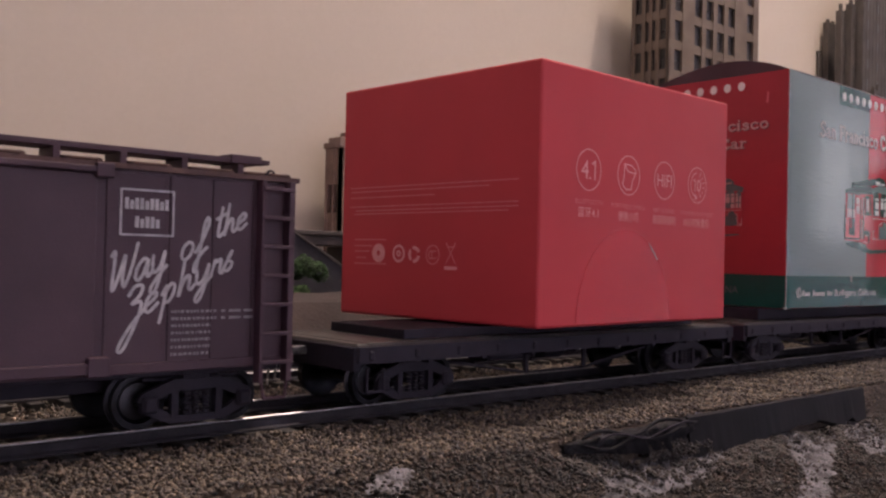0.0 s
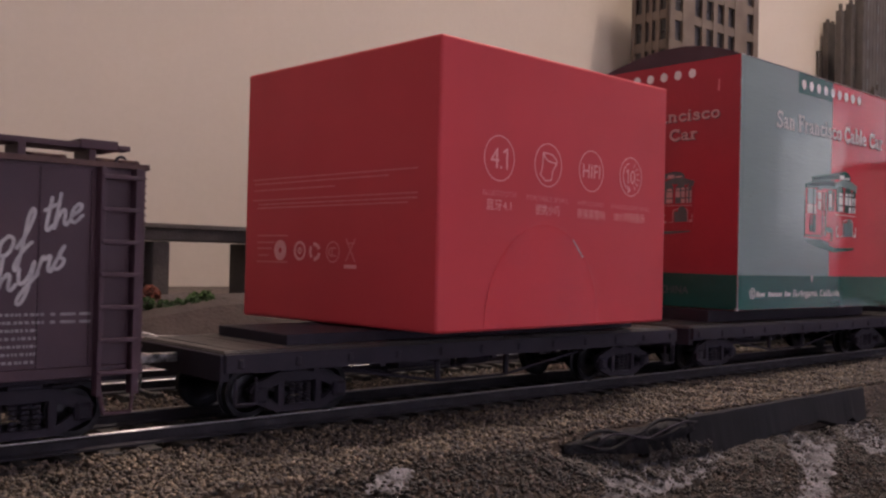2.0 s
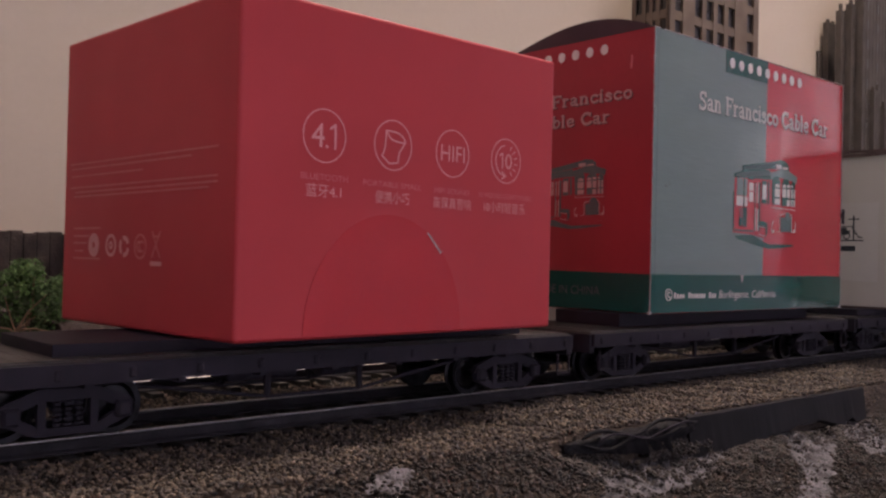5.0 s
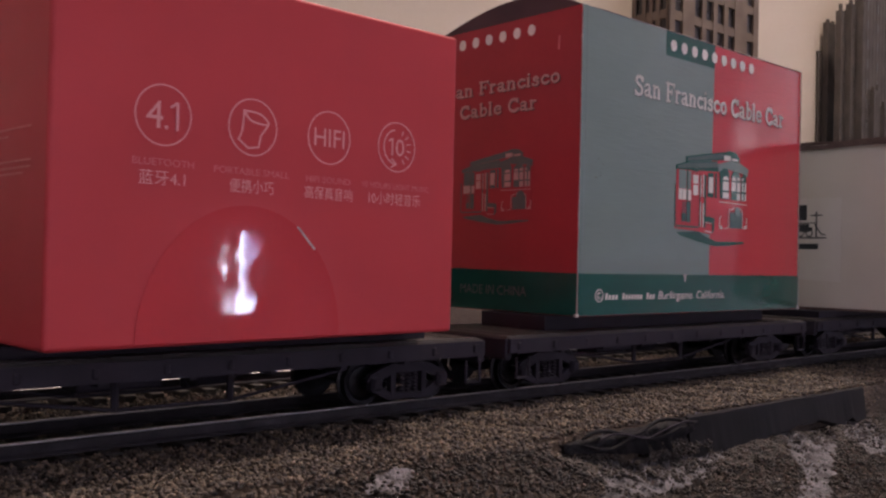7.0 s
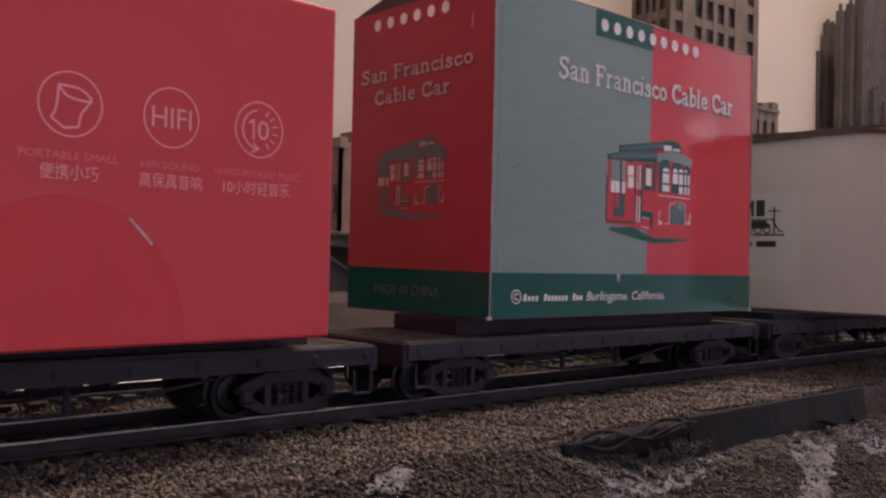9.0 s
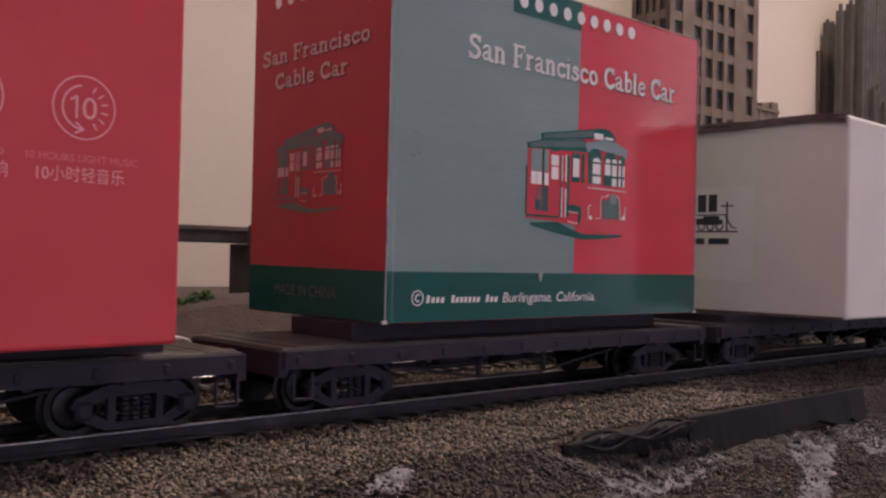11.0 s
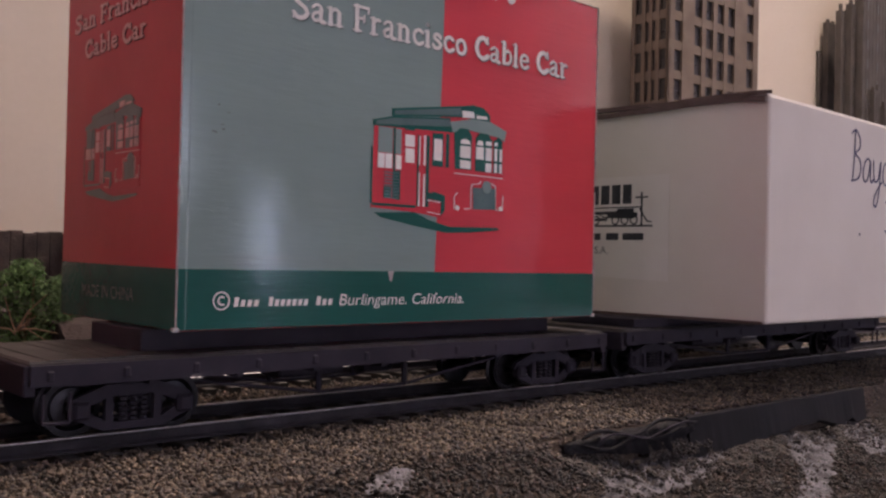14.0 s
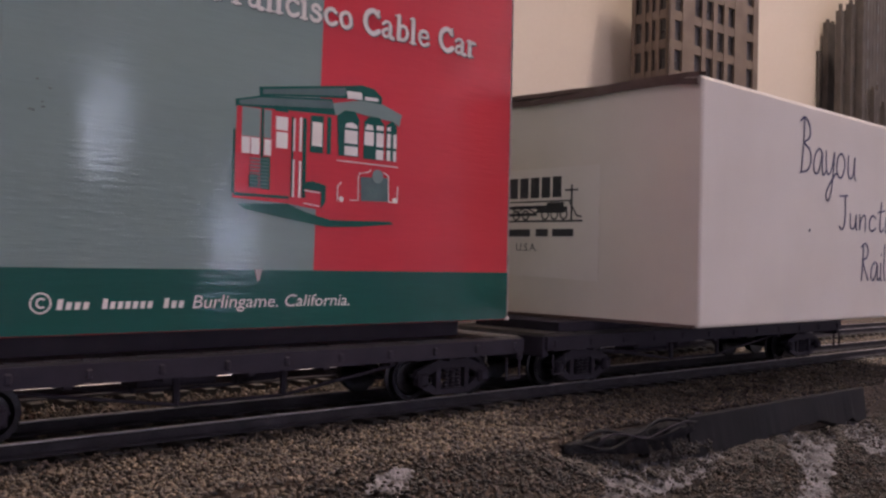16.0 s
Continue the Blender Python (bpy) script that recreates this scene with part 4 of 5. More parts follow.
def tram_print(m, u0, v0, w, h, parent, shaded=False):
    """A printed picture of an old cable car, drawn in flat areas of ink."""
    def area(name, material, *polys, lift=0.0035):
        bm = bmesh.new()
        for p in polys:
            slab(bm, [(u0 + (x - 130) / 705 * w, v0 + (715 - y) / 615 * h) for x, y in p][::-1], m, lift)
        bmesh.ops.recalc_face_normals(bm, faces=bm.faces)
        return part(name, bm, material, parent)

    def rect(x0, y0, x1, y1):
        return ((x0, y0), (x1, y0), (x1, y1), (x0, y1))
    # the end's picture takes duller inks, its shade put into the colour
    green = M_GREYINK if shaded else M_GREEN
    pale = M_CREAM_SHADED if shaded else M_CREAMINK
    grey = M_GREYINK if shaded else M_TEAL
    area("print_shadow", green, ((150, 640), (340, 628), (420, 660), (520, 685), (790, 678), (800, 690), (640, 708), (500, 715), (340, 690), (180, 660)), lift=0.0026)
    area("print_body", M_SFRED_SHADED if shaded else M_SFRED, ((142, 250), (415, 232), (520, 235), (822, 245), (824, 640), (700, 655), (540, 655), (345, 628), (133, 618)), lift=0.0028)
    mid = M_GREYINK if shaded else M_MIDINK
    area("print_roof", green, ((135, 232), (225, 205), (515, 172), (530, 240), (137, 258)), ((222, 170), (580, 105), (640, 92), (700, 100), (735, 130), (735, 165), (585, 158), (225, 205)),
         rect(130, 350, 138, 600), rect(137, 597, 345, 609))
    area("print_roof_side", mid, ((150, 235), (228, 212), (512, 180), (518, 212), (290, 236), (150, 250)), ((236, 178), (570, 116), (572, 150), (236, 196)), lift=0.0040)
    area("print_step_slats", mid, *[rect(192, 455 + 14 * k, 262, 461 + 14 * k) for k in range(9)], lift=0.0049)
    area("print_hood", grey, ((515, 190), (640, 158), (740, 162), (830, 195), (820, 250), (790, 232), (700, 225), (590, 212), (530, 240)), rect(160, 258, 228, 372), rect(243, 258, 270, 372), lift=0.004)
    area("print_grille", mid, ((645, 490), (770, 485), (774, 590), (650, 595)), lift=0.004)
    area("print_arch", green, ((536, 240), (570, 212), (615, 212), (634, 245), (632, 408), (545, 408)), ((655, 250), (680, 222), (725, 222), (748, 250), (748, 410), (655, 410)), ((757, 252), (785, 230), (808, 250), (808, 408), (757, 408)),
         rect(350, 272, 358, 600), rect(395, 270, 410, 600), rect(232, 255, 241, 448), ((425, 255), (480, 250), (480, 408), (425, 408)), rect(495, 250, 512, 408),
         rect(190, 520, 225, 570), ((232, 450), (268, 445), (268, 578), (232, 575)), ((405, 535), (440, 528), (495, 540), (495, 610), (475, 640), (475, 570), (405, 562)), rect(285, 235, 335, 258), lift=0.0045)
    area("print_panes", pale, rect(160, 375, 190, 440), rect(194, 375, 226, 440), rect(245, 377, 270, 440), rect(288, 278, 334, 332), rect(290, 340, 334, 405), rect(432, 280, 474, 380),
         ((570, 285), (575, 268), (600, 260), (622, 270), (626, 285)), rect(570, 295, 626, 352), rect(570, 364, 628, 403),
         ((658, 282), (670, 258), (695, 262), (697, 282)), rect(657, 290, 700, 350), rect(712, 258, 744, 278), rect(712, 290, 745, 352), rect(712, 365, 745, 408), rect(762, 258, 778, 275), rect(762, 288, 778, 350), rect(762, 362, 778, 408), rect(792, 288, 806, 350), rect(792, 362, 806, 408),
         rect(357, 278, 363, 410), rect(382, 270, 390, 410), rect(357, 445, 363, 600), rect(382, 450, 390, 600), ((575, 128), (640, 125), (645, 155), (580, 160)), ((655, 140), (715, 138), (718, 152), (658, 155)), lift=0.0052)
    bm = bmesh.new()
    for x, y, r in ((562, 593, 10), (805, 582, 10)):
        ring(bm, m, (u0 + (x - 130) / 705 * w, v0 + (715 - y) / 615 * h), r / 705 * w * 0.5, r / 705 * w, 0.005, 12)

    def line(*p):
        stroke(bm, m, [(u0 + (x - 130) / 705 * w, v0 + (715 - y) / 615 * h) for x, y in p], 0.0030, 0.005)
    line((600, 596), (636, 592), (634, 500), (640, 475), (680, 468), (690, 455)), line((750, 462), (772, 475), (775, 590), (815, 592))
    line((545, 600), (545, 540), (560, 522)), line((815, 590), (818, 520)), line((405, 622), (470, 630)), line((405, 568), (470, 574)), line((540, 430), (815, 432))
    part("print_outline", bm, pale, parent)
    bm = bmesh.new()
    ring(bm, m, (u0 + (722 - 130) / 705 * w, v0 + (715 - 482) / 615 * h), 0.012, 0.024, 0.0056, 16)
    part("print_lamp", bm, grey, parent)


def cable_carton():
    L, D, H = 1.89, 0.913, 1.314
    ca = thing("cable_car_carton", (4.738, 2.490, -0.224), "teal, red and green gloss souvenir carton with a printed cable car", "carton")
    MOVERS.append((ca, 4.738, 2.490, -0.224, 0.1))
    part("body", card_box(L, D, H, 0.008), M_SFRED, ca)
    m, ms = front(0, -0.0005, 0), side(-0.0005, 0, 0)
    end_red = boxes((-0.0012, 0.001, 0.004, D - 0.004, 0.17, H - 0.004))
    part("end_panel", end_red, M_SFRED_SHADED, ca, "scarlet end panel painted darker for its shade")

    def panel(name, mm, material, outline, lift, label=""):
        bm = bmesh.new()
        slab(bm, outline, mm, lift)
        bmesh.ops.recalc_face_normals(bm, faces=bm.faces)
        return part(name, bm, material, ca, label)

    panel("teal_panel", m, M_TEAL, ((0.003, 0.18), (0.990, 0.18), (1.012, H - 0.003), (0.003, H - 0.003)), 0.0015, "sage teal printed panel")
    panel("green_band", m, M_GREEN, ((0.003, 0.003), (L - 0.003, 0.003), (L - 0.003, 0.182), (0.003, 0.182)), 0.0018, "bottle green printed band")
    panel("green_band", ms, M_GREEN, ((-D + 0.003, 0.003), (-0.003, 0.003), (-0.003, 0.182), (-D + 0.003, 0.190)), 0.0018, "bottle green printed band")
    for name, material, lo, hi in (("teal_fold", M_TEAL, 0.182, H - 0.003), ("green_fold", M_GREEN, 0.003, 0.181)):
        bm = bmesh.new()
        vs = [bm.verts.new(q) for q in ((0.0015, 0.004, lo), (0.031, -0.0036, lo), (0.031, -0.0036, hi), (0.0015, 0.004, hi))]
        back = [bm.verts.new((v.co.x + 0.002, v.co.y + 0.006, v.co.z)) for v in vs]
        bm.faces.new(vs), bm.faces.new(back[::-1])
        for k in range(4):
            bm.faces.new((vs[k], vs[(k + 1) % 4], back[(k + 1) % 4], back[k]))
        bmesh.ops.recalc_face_normals(bm, faces=bm.faces)
        part(name, bm, material, ca, "creased fold along the upright edge")
    panel("green_tab", m, M_GREEN, ((0.600, 1.196), (1.010, 1.196), (1.012, H - 0.003), (0.600, H - 0.003)), 0.0022, "bottle green printed tab")
    bm = bmesh.new()
    for k in range(9):
        c = (0.659 + k * 0.0868, 1.249)
        slab(bm, [(c[0] + 0.024 * math.cos(a * math.pi / 8), c[1] + 0.027 * math.sin(a * math.pi / 8)) for a in range(16)], m, 0.003)
    part("dots", bm, M_CREAMINK, ca, "row of cream printed dots")
    bm = bmesh.new()
    for k in range(6):
        c = (-0.287 - k * 0.089, 1.250)
        slab(bm, [(c[0] + 0.022 * math.cos(a * math.pi / 8), c[1] + 0.025 * math.sin(a * math.pi / 8)) for a in range(16)], ms, 0.003)
    part("dots", bm, M_CREAMINK, ca, "row of cream printed dots")
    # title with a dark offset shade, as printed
    for dx, mt, me, th in ((0.0045, M_GREYINK, M_FLAP, 0.0026), (0.0, M_CREAMINK, M_CREAM_SHADED, 0.0034)):
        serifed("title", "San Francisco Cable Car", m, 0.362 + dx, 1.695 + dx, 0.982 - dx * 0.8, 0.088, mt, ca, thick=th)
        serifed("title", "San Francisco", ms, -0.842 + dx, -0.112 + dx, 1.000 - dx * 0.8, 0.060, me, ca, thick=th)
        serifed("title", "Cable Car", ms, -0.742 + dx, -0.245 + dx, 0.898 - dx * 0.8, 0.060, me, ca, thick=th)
    tram_print(m, 0.690, 0.324, 0.655, 0.475, ca)
    tram_print(ms, -0.722, 0.392, 0.464, 0.335, ca, shaded=True)
    # maker's line: a bar for the name, the town in words
    bm = bmesh.new()
    ring(bm, m, (0.143, 0.088), 0.026, 0.0042, 0.003, 24)
    ring(bm, m, (0.145, 0.088), 0.012, 0.005, 0.003, 16, 50, 310)
    part("copyright_ring", bm, M_CREAMINK, ca, "cream ringed letter")
    for a, b, cells in ((0.184, 0.276, 4), (0.305, 0.455, 7), (0.482, 0.550, 3)):
        w = (b - a) / cells
        for k in range(cells):
            p, top = a + k * w, 0.098 if k == 0 else 0.090
            bm = bmesh.new()
            slab(bm, ((p, 0.070), (p + w * 0.62, 0.070), (p + w * 0.62 + 0.004, top), (p + 0.004, top)), m, 0.003)
            part("maker_bar", bm, M_CREAMINK, ca)
    lettering("town", "Burlingame. California.", m, 0.572, 1.135, 0.068, 0.038, M_CREAMINK, ca, thick=0.003, slant=0.2)
    lettering("origin", "MADE IN CHINA", ms, -0.71, -0.286, 0.075, 0.042, M_GREYINK, ca, thick=0.003)
    bm = bmesh.new()
    slab(bm, ((0.775, 0.183), (0.800, 0.183), (0.792, 0.150), (0.785, 0.146)), m, 0.003)
    part("chip", bm, M_EDGE, ca, "small pale chip in the print")
    bm = bmesh.new()
    slab(bm, ((-0.132, 1.14), (-0.122, 1.14), (-0.119, 1.20), (-0.128, 1.20)), ms, 0.003)
    part("chip", bm, M_INKDIM, ca, "small pale chip in the print")
    rng = random.Random(31)
    for k in range(9):
        bm = bmesh.new()
        u, v, r = rng.uniform(0.10, 0.20), rng.uniform(0.58, 0.68), rng.uniform(0.002, 0.005)
        slab(bm, [(u + r * rng.uniform(0.6, 1.6) * math.cos(q * 1.05), v + r * rng.uniform(0.5, 1.1) * math.sin(q * 1.05)) for q in range(6)], m, 0.002)
        part("scuff", bm, M_GREYINK, ca, "small dark scuff")
    # thin worn edges, with a few nicks
    for p, q, n in (((0, 0, 0), (0, 0, H), 60), ((L, 0, 0), (L, 0, H), 40), ((0, 0, H), (L, 0, H), 50)):
        p, q = Vector(p), Vector(q)
        rng = random.Random(n)
        bm = bmesh.new()
        for k in range(n):
            c, d = p.lerp(q, k / n), p.lerp(q, (k + 1) / n)
            r = 0.0014 * (0.85 + 0.3 * rng.random()) * (1.8 if rng.random() > 0.96 else 1.0)
            if rng.random() > 0.97:
                continue
            lo, hi = (min(c.x, d.x) - r, min(c.z, d.z) - r), (max(c.x, d.x) + r, max(c.z, d.z) + r)
            box(bm, lo[0], hi[0], -0.0028, r, lo[1], hi[1])
        part("worn_edge", bm, M_EDGE, ca, "thin pale worn card edge")
    for x in (0, L):
        part("dented_corner", boxes((x - 0.010, x + 0.010, -0.005, 0.010, -0.002, 0.012), bevel=0.003), M_EDGE, ca, "pale dented card corner")
    part("end_panel", boxes((L - 0.001, L + 0.0015, 0.004, D - 0.004, 0.004, H - 0.004)), M_TEAL, ca, "sage teal end panel")
    # arched lid flap, closed solid and dark for the shade in its hollow
    bm = bmesh.new()
    n = 16
    rows = []
    for i in range(9):
        x = 0.004 + (L - 0.008) * i / 8
        rise = 0.095 * (1 - i / 8) ** 1.6
        rows.append([bm.verts.new((x, D * k / n, H - 0.004 + rise * math.sin(math.pi * (k / n) ** 0.85))) for k in range(n + 1)])
    for r, q in zip(rows, rows[1:]):
        for k in range(n):
            bm.faces.new((r[k], q[k], q[k + 1], r[k + 1]))
    bm.faces.new(rows[0])
    bmesh.ops.recalc_face_normals(bm, faces=bm.faces)
    part("lid_flap", bm, M_FLAP, ca, "arched tuck flap filled dark for its shaded hollow")


def white_carton():
    L, D, H = 2.75, 1.60, 1.0
    ca = thing("white_carton", (7.238, 2.030, -0.247), "white card hobby carton with blue marker handwriting", "carton")
    MOVERS.append((ca, 7.238, 2.030, -0.247, 0.8))
    part("body", card_box(L, D, H, 0.014), M_WHITE, ca)
    m, ms = front(0, -0.001, 0), side(-0.001, 0, 0)
    # lid flaps: two plies of brown board showing along the top of the end
    for z, x, k in ((H + 0.004, -0.022, 0), (H + 0.026, -0.012, 1)):
        bm = bmesh.new()
        n = 24
        lo, hi, ba, bt = [], [], [], []
        for i in range(n + 1):
            y = 0.014 + (D - 0.04) * i / n
            w = 0.002 * math.sin(i * 1.3 + k) + 0.005 * math.sin(i * 0.4 + 2 * k) - 0.014 * max(0, 1 - i / 3)
            lo.append(bm.verts.new((x, y, z - 0.026 + 0.006 * k + w)))
            hi.append(bm.verts.new((x, y, z + w)))
            ba.append(bm.verts.new((0.04, y, z - 0.016)))
            bt.append(bm.verts.new((0.04, y, z)))
        for i in range(n):
            for a, b in ((lo, hi), (hi, bt), (bt, ba), (ba, lo)):
                bm.faces.new((a[i], b[i], b[i + 1], a[i + 1]))
        bmesh.ops.recalc_face_normals(bm, faces=bm.faces)
        part("lid_ply", bm, M_KRAFT, ca, "brown board ply of the lid")
    part("top_sheet", boxes((0.0, L, 0.012, D - 0.01, H - 0.006, H + 0.006), bevel=0.004), M_WHITE, ca)
    part("bottom_ply", boxes((-0.012, 0.3, 0.02, D, -0.002, 0.012), bevel=0.003), M_KRAFT, ca, "brown board ply of the base")
    bm = bmesh.new()
    slab(bm, ((-1.45, 0.20), (-0.50, 0.17), (-0.50, 0.68), (-1.45, 0.68)), ms, 0.002)
    lab = part("paper_label", bm, M_LABEL, ca, "pale glossy paper label")
    bm = bmesh.new()
    for k in range(6):
        a = -1.10 + k * 0.0665
        if a > -0.72:
            break
        slab(bm, ((a, 0.545), (a + 0.052, 0.545), (a + 0.052, 0.640), (a, 0.640)), ms, 0.003)
        slab(bm, ((a + 0.020, 0.565), (a + 0.034, 0.565), (a + 0.034, 0.620), (a + 0.020, 0.620)), ms, 0.0035)
    stroke(bm, ms, [(-1.3, 0.440), (-0.595, 0.436)], 0.009, 0.003)
    stroke(bm, ms, [(-0.655, 0.44), (-0.655, 0.595)], 0.010, 0.003)
    stroke(bm, ms, [(-0.69, 0.575), (-0.62, 0.575)], 0.008, 0.003)
    stroke(bm, ms, [(-0.665, 0.52), (-0.625, 0.46), (-0.60, 0.455)], 0.008, 0.003)
    for c in (-0.70, -0.755, -0.81, -0.93, -0.99):
        ring(bm, ms, (c, 0.466), 0.020, 0.008, 0.003, 18)
    for a, b, c, d in ((-0.86, 0.478, -0.68, 0.502), (-1.10, 0.495, -0.70, 0.510), (-0.80, 0.505, -0.70, 0.522), (-1.1, 0.525, -0.66, 0.531), (-1.05, 0.462, -0.86, 0.476)):
        slab(bm, ((a, b), (c, b), (c, d), (a, d)), ms, 0.003)
    stroke(bm, ms, [(-1.04, 0.51), (-0.98, 0.48), (-0.93, 0.505), (-0.88, 0.48), (-0.70, 0.475)], 0.006, 0.003)
    part("emblem", bm, M_DARKINK, lab, "black engine emblem with letter-sized bars")
    bm = bmesh.new()
    for a, b, v in ((-1.06, -0.90, 0.367), (-0.865, -0.79, 0.367), (-0.765, -0.642, 0.367)):
        slab(bm, ((a, v), (b, v), (b, v + 0.034), (a, v + 0.034)), ms, 0.003)
    part("address_line", bm, M_DARKINK, lab, "small grey print bars")
    lettering("origin", "U.S.A.", ms, -0.985, -0.855, 0.300, 0.036, M_DARKINK, lab, thick=0.003)
    # handwriting in marker
    penned("handwriting", "Bayou", m, 0.815, 0.690, 0.60, 0.240, 0.0, 0.0092, M_PENINK, ca, 0.03)
    penned("handwriting", "Junction", m, 1.235, 0.445, 0.78, 0.160, 0.0, 0.0092, M_PENINK, ca, 0.04)
    penned("handwriting", "Rail", m, 1.480, 0.195, 0.30, 0.185, 0.0, 0.0092, M_PENINK, ca, 0.03)
    bm = bmesh.new()
    ring(bm, m, (0.916, 0.424), 0.004, 0.008, 0.002, 8)
    part("speck", bm, M_DARKINK, ca)


red_carton()
cable_carton()
white_carton()


# ---- the city and the scenery behind ----
def facade_tower(name, place, turn, front_cols, front_w, side_cols, side_w, z0, z1, first, step, win_h, win_w, material, label, crown=()):
    """A model office block: walls of piers and spandrels round recessed windows, each pane a part.
    place: foot of the near corner; front along its x, side along its y."""
    b = thing(name, (*place, z0), label, "model building", "model city buildings")
    b.rotation_euler = (0, 0, radians(turn))
    H = z1 - z0
    bm = boxes((0.06, front_w - 0.06, 0.06, side_w - 0.03, 0, H - 0.02))
    core = part("core", bm, M_PANE, b, "dark inside of the block")
    rows = []
    z = first - z0
    while z - win_h > 0.05:
        rows.append((z - win_h, z))
        z -= step
    rows.sort()

    def wall(cols, width, frame_m, wname):
        bm = bmesh.new()
        xs = [0.0]
        for c in cols:
            xs += [c - win_w / 2, c + win_w / 2]
        xs.append(width)
        for a, c in zip(xs[::2], xs[1::2]):
            slab(bm, ((a, 0), (c, 0), (c, H), (a, H)), frame_m, 0.05)
        zs = [0.0]
        for lo, hi in rows:
            zs += [lo, hi]
        zs.append(H)
        for a, c in zip(xs[1::2], xs[2::2]):
            for lo, hi in zip(zs[::2], zs[1::2]):
                slab(bm, ((a, lo), (c, lo), (c, hi), (a, hi)), frame_m, 0.042)
        bmesh.ops.recalc_face_normals(bm, faces=bm.faces)
        w = part(wname, bm, material, b)
        for c in cols:
            for lo, hi in rows:
                bm = bmesh.new()
                slab(bm, ((c - win_w / 2, lo), (c + win_w / 2, lo), (c + win_w / 2, hi), (c - win_w / 2, hi)), frame_m, 0.006)
                stroke(bm, frame_m, [(c - win_w / 2, (lo + hi) / 2), (c + win_w / 2, (lo + hi) / 2)], 0.012, 0.016)
                part("window", bm, M_PANE, w)
        return w

    wall(front_cols, front_w, front(0, 0.05, 0), "wall")
    bm = boxes((0.0, 0.05, 0.0, side_w, 0, H)) if not side_cols else None
    if side_cols:
        fm = side(0.05, side_w, 0)
        wall([side_w - c for c in side_cols][::-1], side_w, fm, "wall")
    else:
        part("wall", bm, material, b)
    part("wall", boxes((front_w - 0.05, front_w, 0.05, side_w, 0, H), (0.05, front_w - 0.05, side_w - 0.03, side_w, 0, H)), material, b)
    part("roof", boxes((-0.02, front_w + 0.02, -0.02, side_w + 0.02, H - 0.02, H + 0.05), bevel=0.01), material, b)
    for x0, x1, y0, y1, h in crown:
        part("parapet", boxes((x0, x1, y0, y1, H + 0.05, H + 0.05 + h), bevel=0.01), material, b)
    return b


FLOOR_Z = -0.36
facade_tower("office_tower", (12.00, 8.3), -2, (0.26, 0.78, 1.09, 1.40, 1.71, 2.27), 2.52, (0.15, 0.28, 0.42, 0.55), 0.72, FLOOR_Z, 5.35,
             5.235, 0.466, 0.32, 0.20, M_TOWER, "tan plastic model office tower with rows of narrow dark windows")
facade_tower("corner_block", (15.45, 8.85), 0, (0.22, 0.50, 0.78), 0.98, (0.15, 0.35), 0.5, FLOOR_Z, 2.95, 2.75, 0.62, 0.30, 0.14, M_TOWER,
             "small tan model block with a notched parapet", crown=((0, 0.22, 0, 0.5, 0.12), (0.36, 0.62, 0, 0.5, 0.08), (0.76, 0.98, 0, 0.5, 0.14)))
def stepped_tower():
    """A grey skyscraper of staggered shafts with pinnacled tops, and two thin slabs for the soft dark steps by the
    wall.
    """
    b = thing("stepped_tower", (18.78, 8.5, FLOOR_Z), "grey model skyscraper of staggered shafts with pinnacled tops", "model building", "model city buildings")
    rng = random.Random(8)
    # x0, x1, y0, y1, top over the floor, windows across
    shafts = ((0.41, 1.5, 0.93, 0.97, 5.01, 0), (0.56, 1.3, 0.80, 0.92, 5.70, 0), (0.30, 0.62, 0.40, 0.52, 5.83, 1), (0.46, 0.80, 0.26, 0.38, 5.98, 1),
              (0.66, 2.6, 0.10, 0.25, 6.6, 4), (1.02, 1.30, 0.0, 0.09, 4.20, 1), (1.50, 2.3, -0.02, 0.09, 3.9, 2))
    for x0, x1, y0, y1, top, cols in shafts:
        w = part("wall", boxes((x0, x1, y0, y1, 0, top), bevel=0.006), M_GREYT, b)
        n = max(2, int((x1 - x0) / 0.16))
        for k in range(n):
            p = x0 + (x1 - x0 - 0.07) * k / (n - 1)
            h = rng.choice((0.06, 0.10, 0.14))
            part("pinnacle", boxes((p, p + 0.07, y0, y0 + 0.06, top - 0.01, top + h), bevel=0.008), M_GREYT, w)
        for k in range(n + 1 if cols else 0):
            p = x0 + (x1 - x0 - 0.03) * k / n
            part("pier", boxes((p, p + 0.03, y0 - 0.012, y0 + 0.01, 0, top - 0.05), bevel=0.003), M_GREYT, w)
        for c in range(cols):
            p = x0 + (x1 - x0) * (c + 0.5) / cols
            z = top - 0.5
            while z > top - 3.2:
                part("window", boxes((p - 0.035, p + 0.035, y0 - 0.006, y0 + 0.02, z - 0.2, z), bevel=0.003), M_PANE, w)
                z -= 0.42


stepped_tower()
facade_tower("brick_block", (6.34, 8.95), 0, (0.24, 0.45, 0.92), 1.2, (0.08, 0.20), 0.30, FLOOR_Z, 1.33, 0.88, 0.59, 0.34, 0.09, M_BRICKW,
             "brown brick model warehouse with a roof tank", crown=((0, 0.11, 0, 0.25, 0.06), (0.17, 0.32, 0, 0.25, 0.14)))


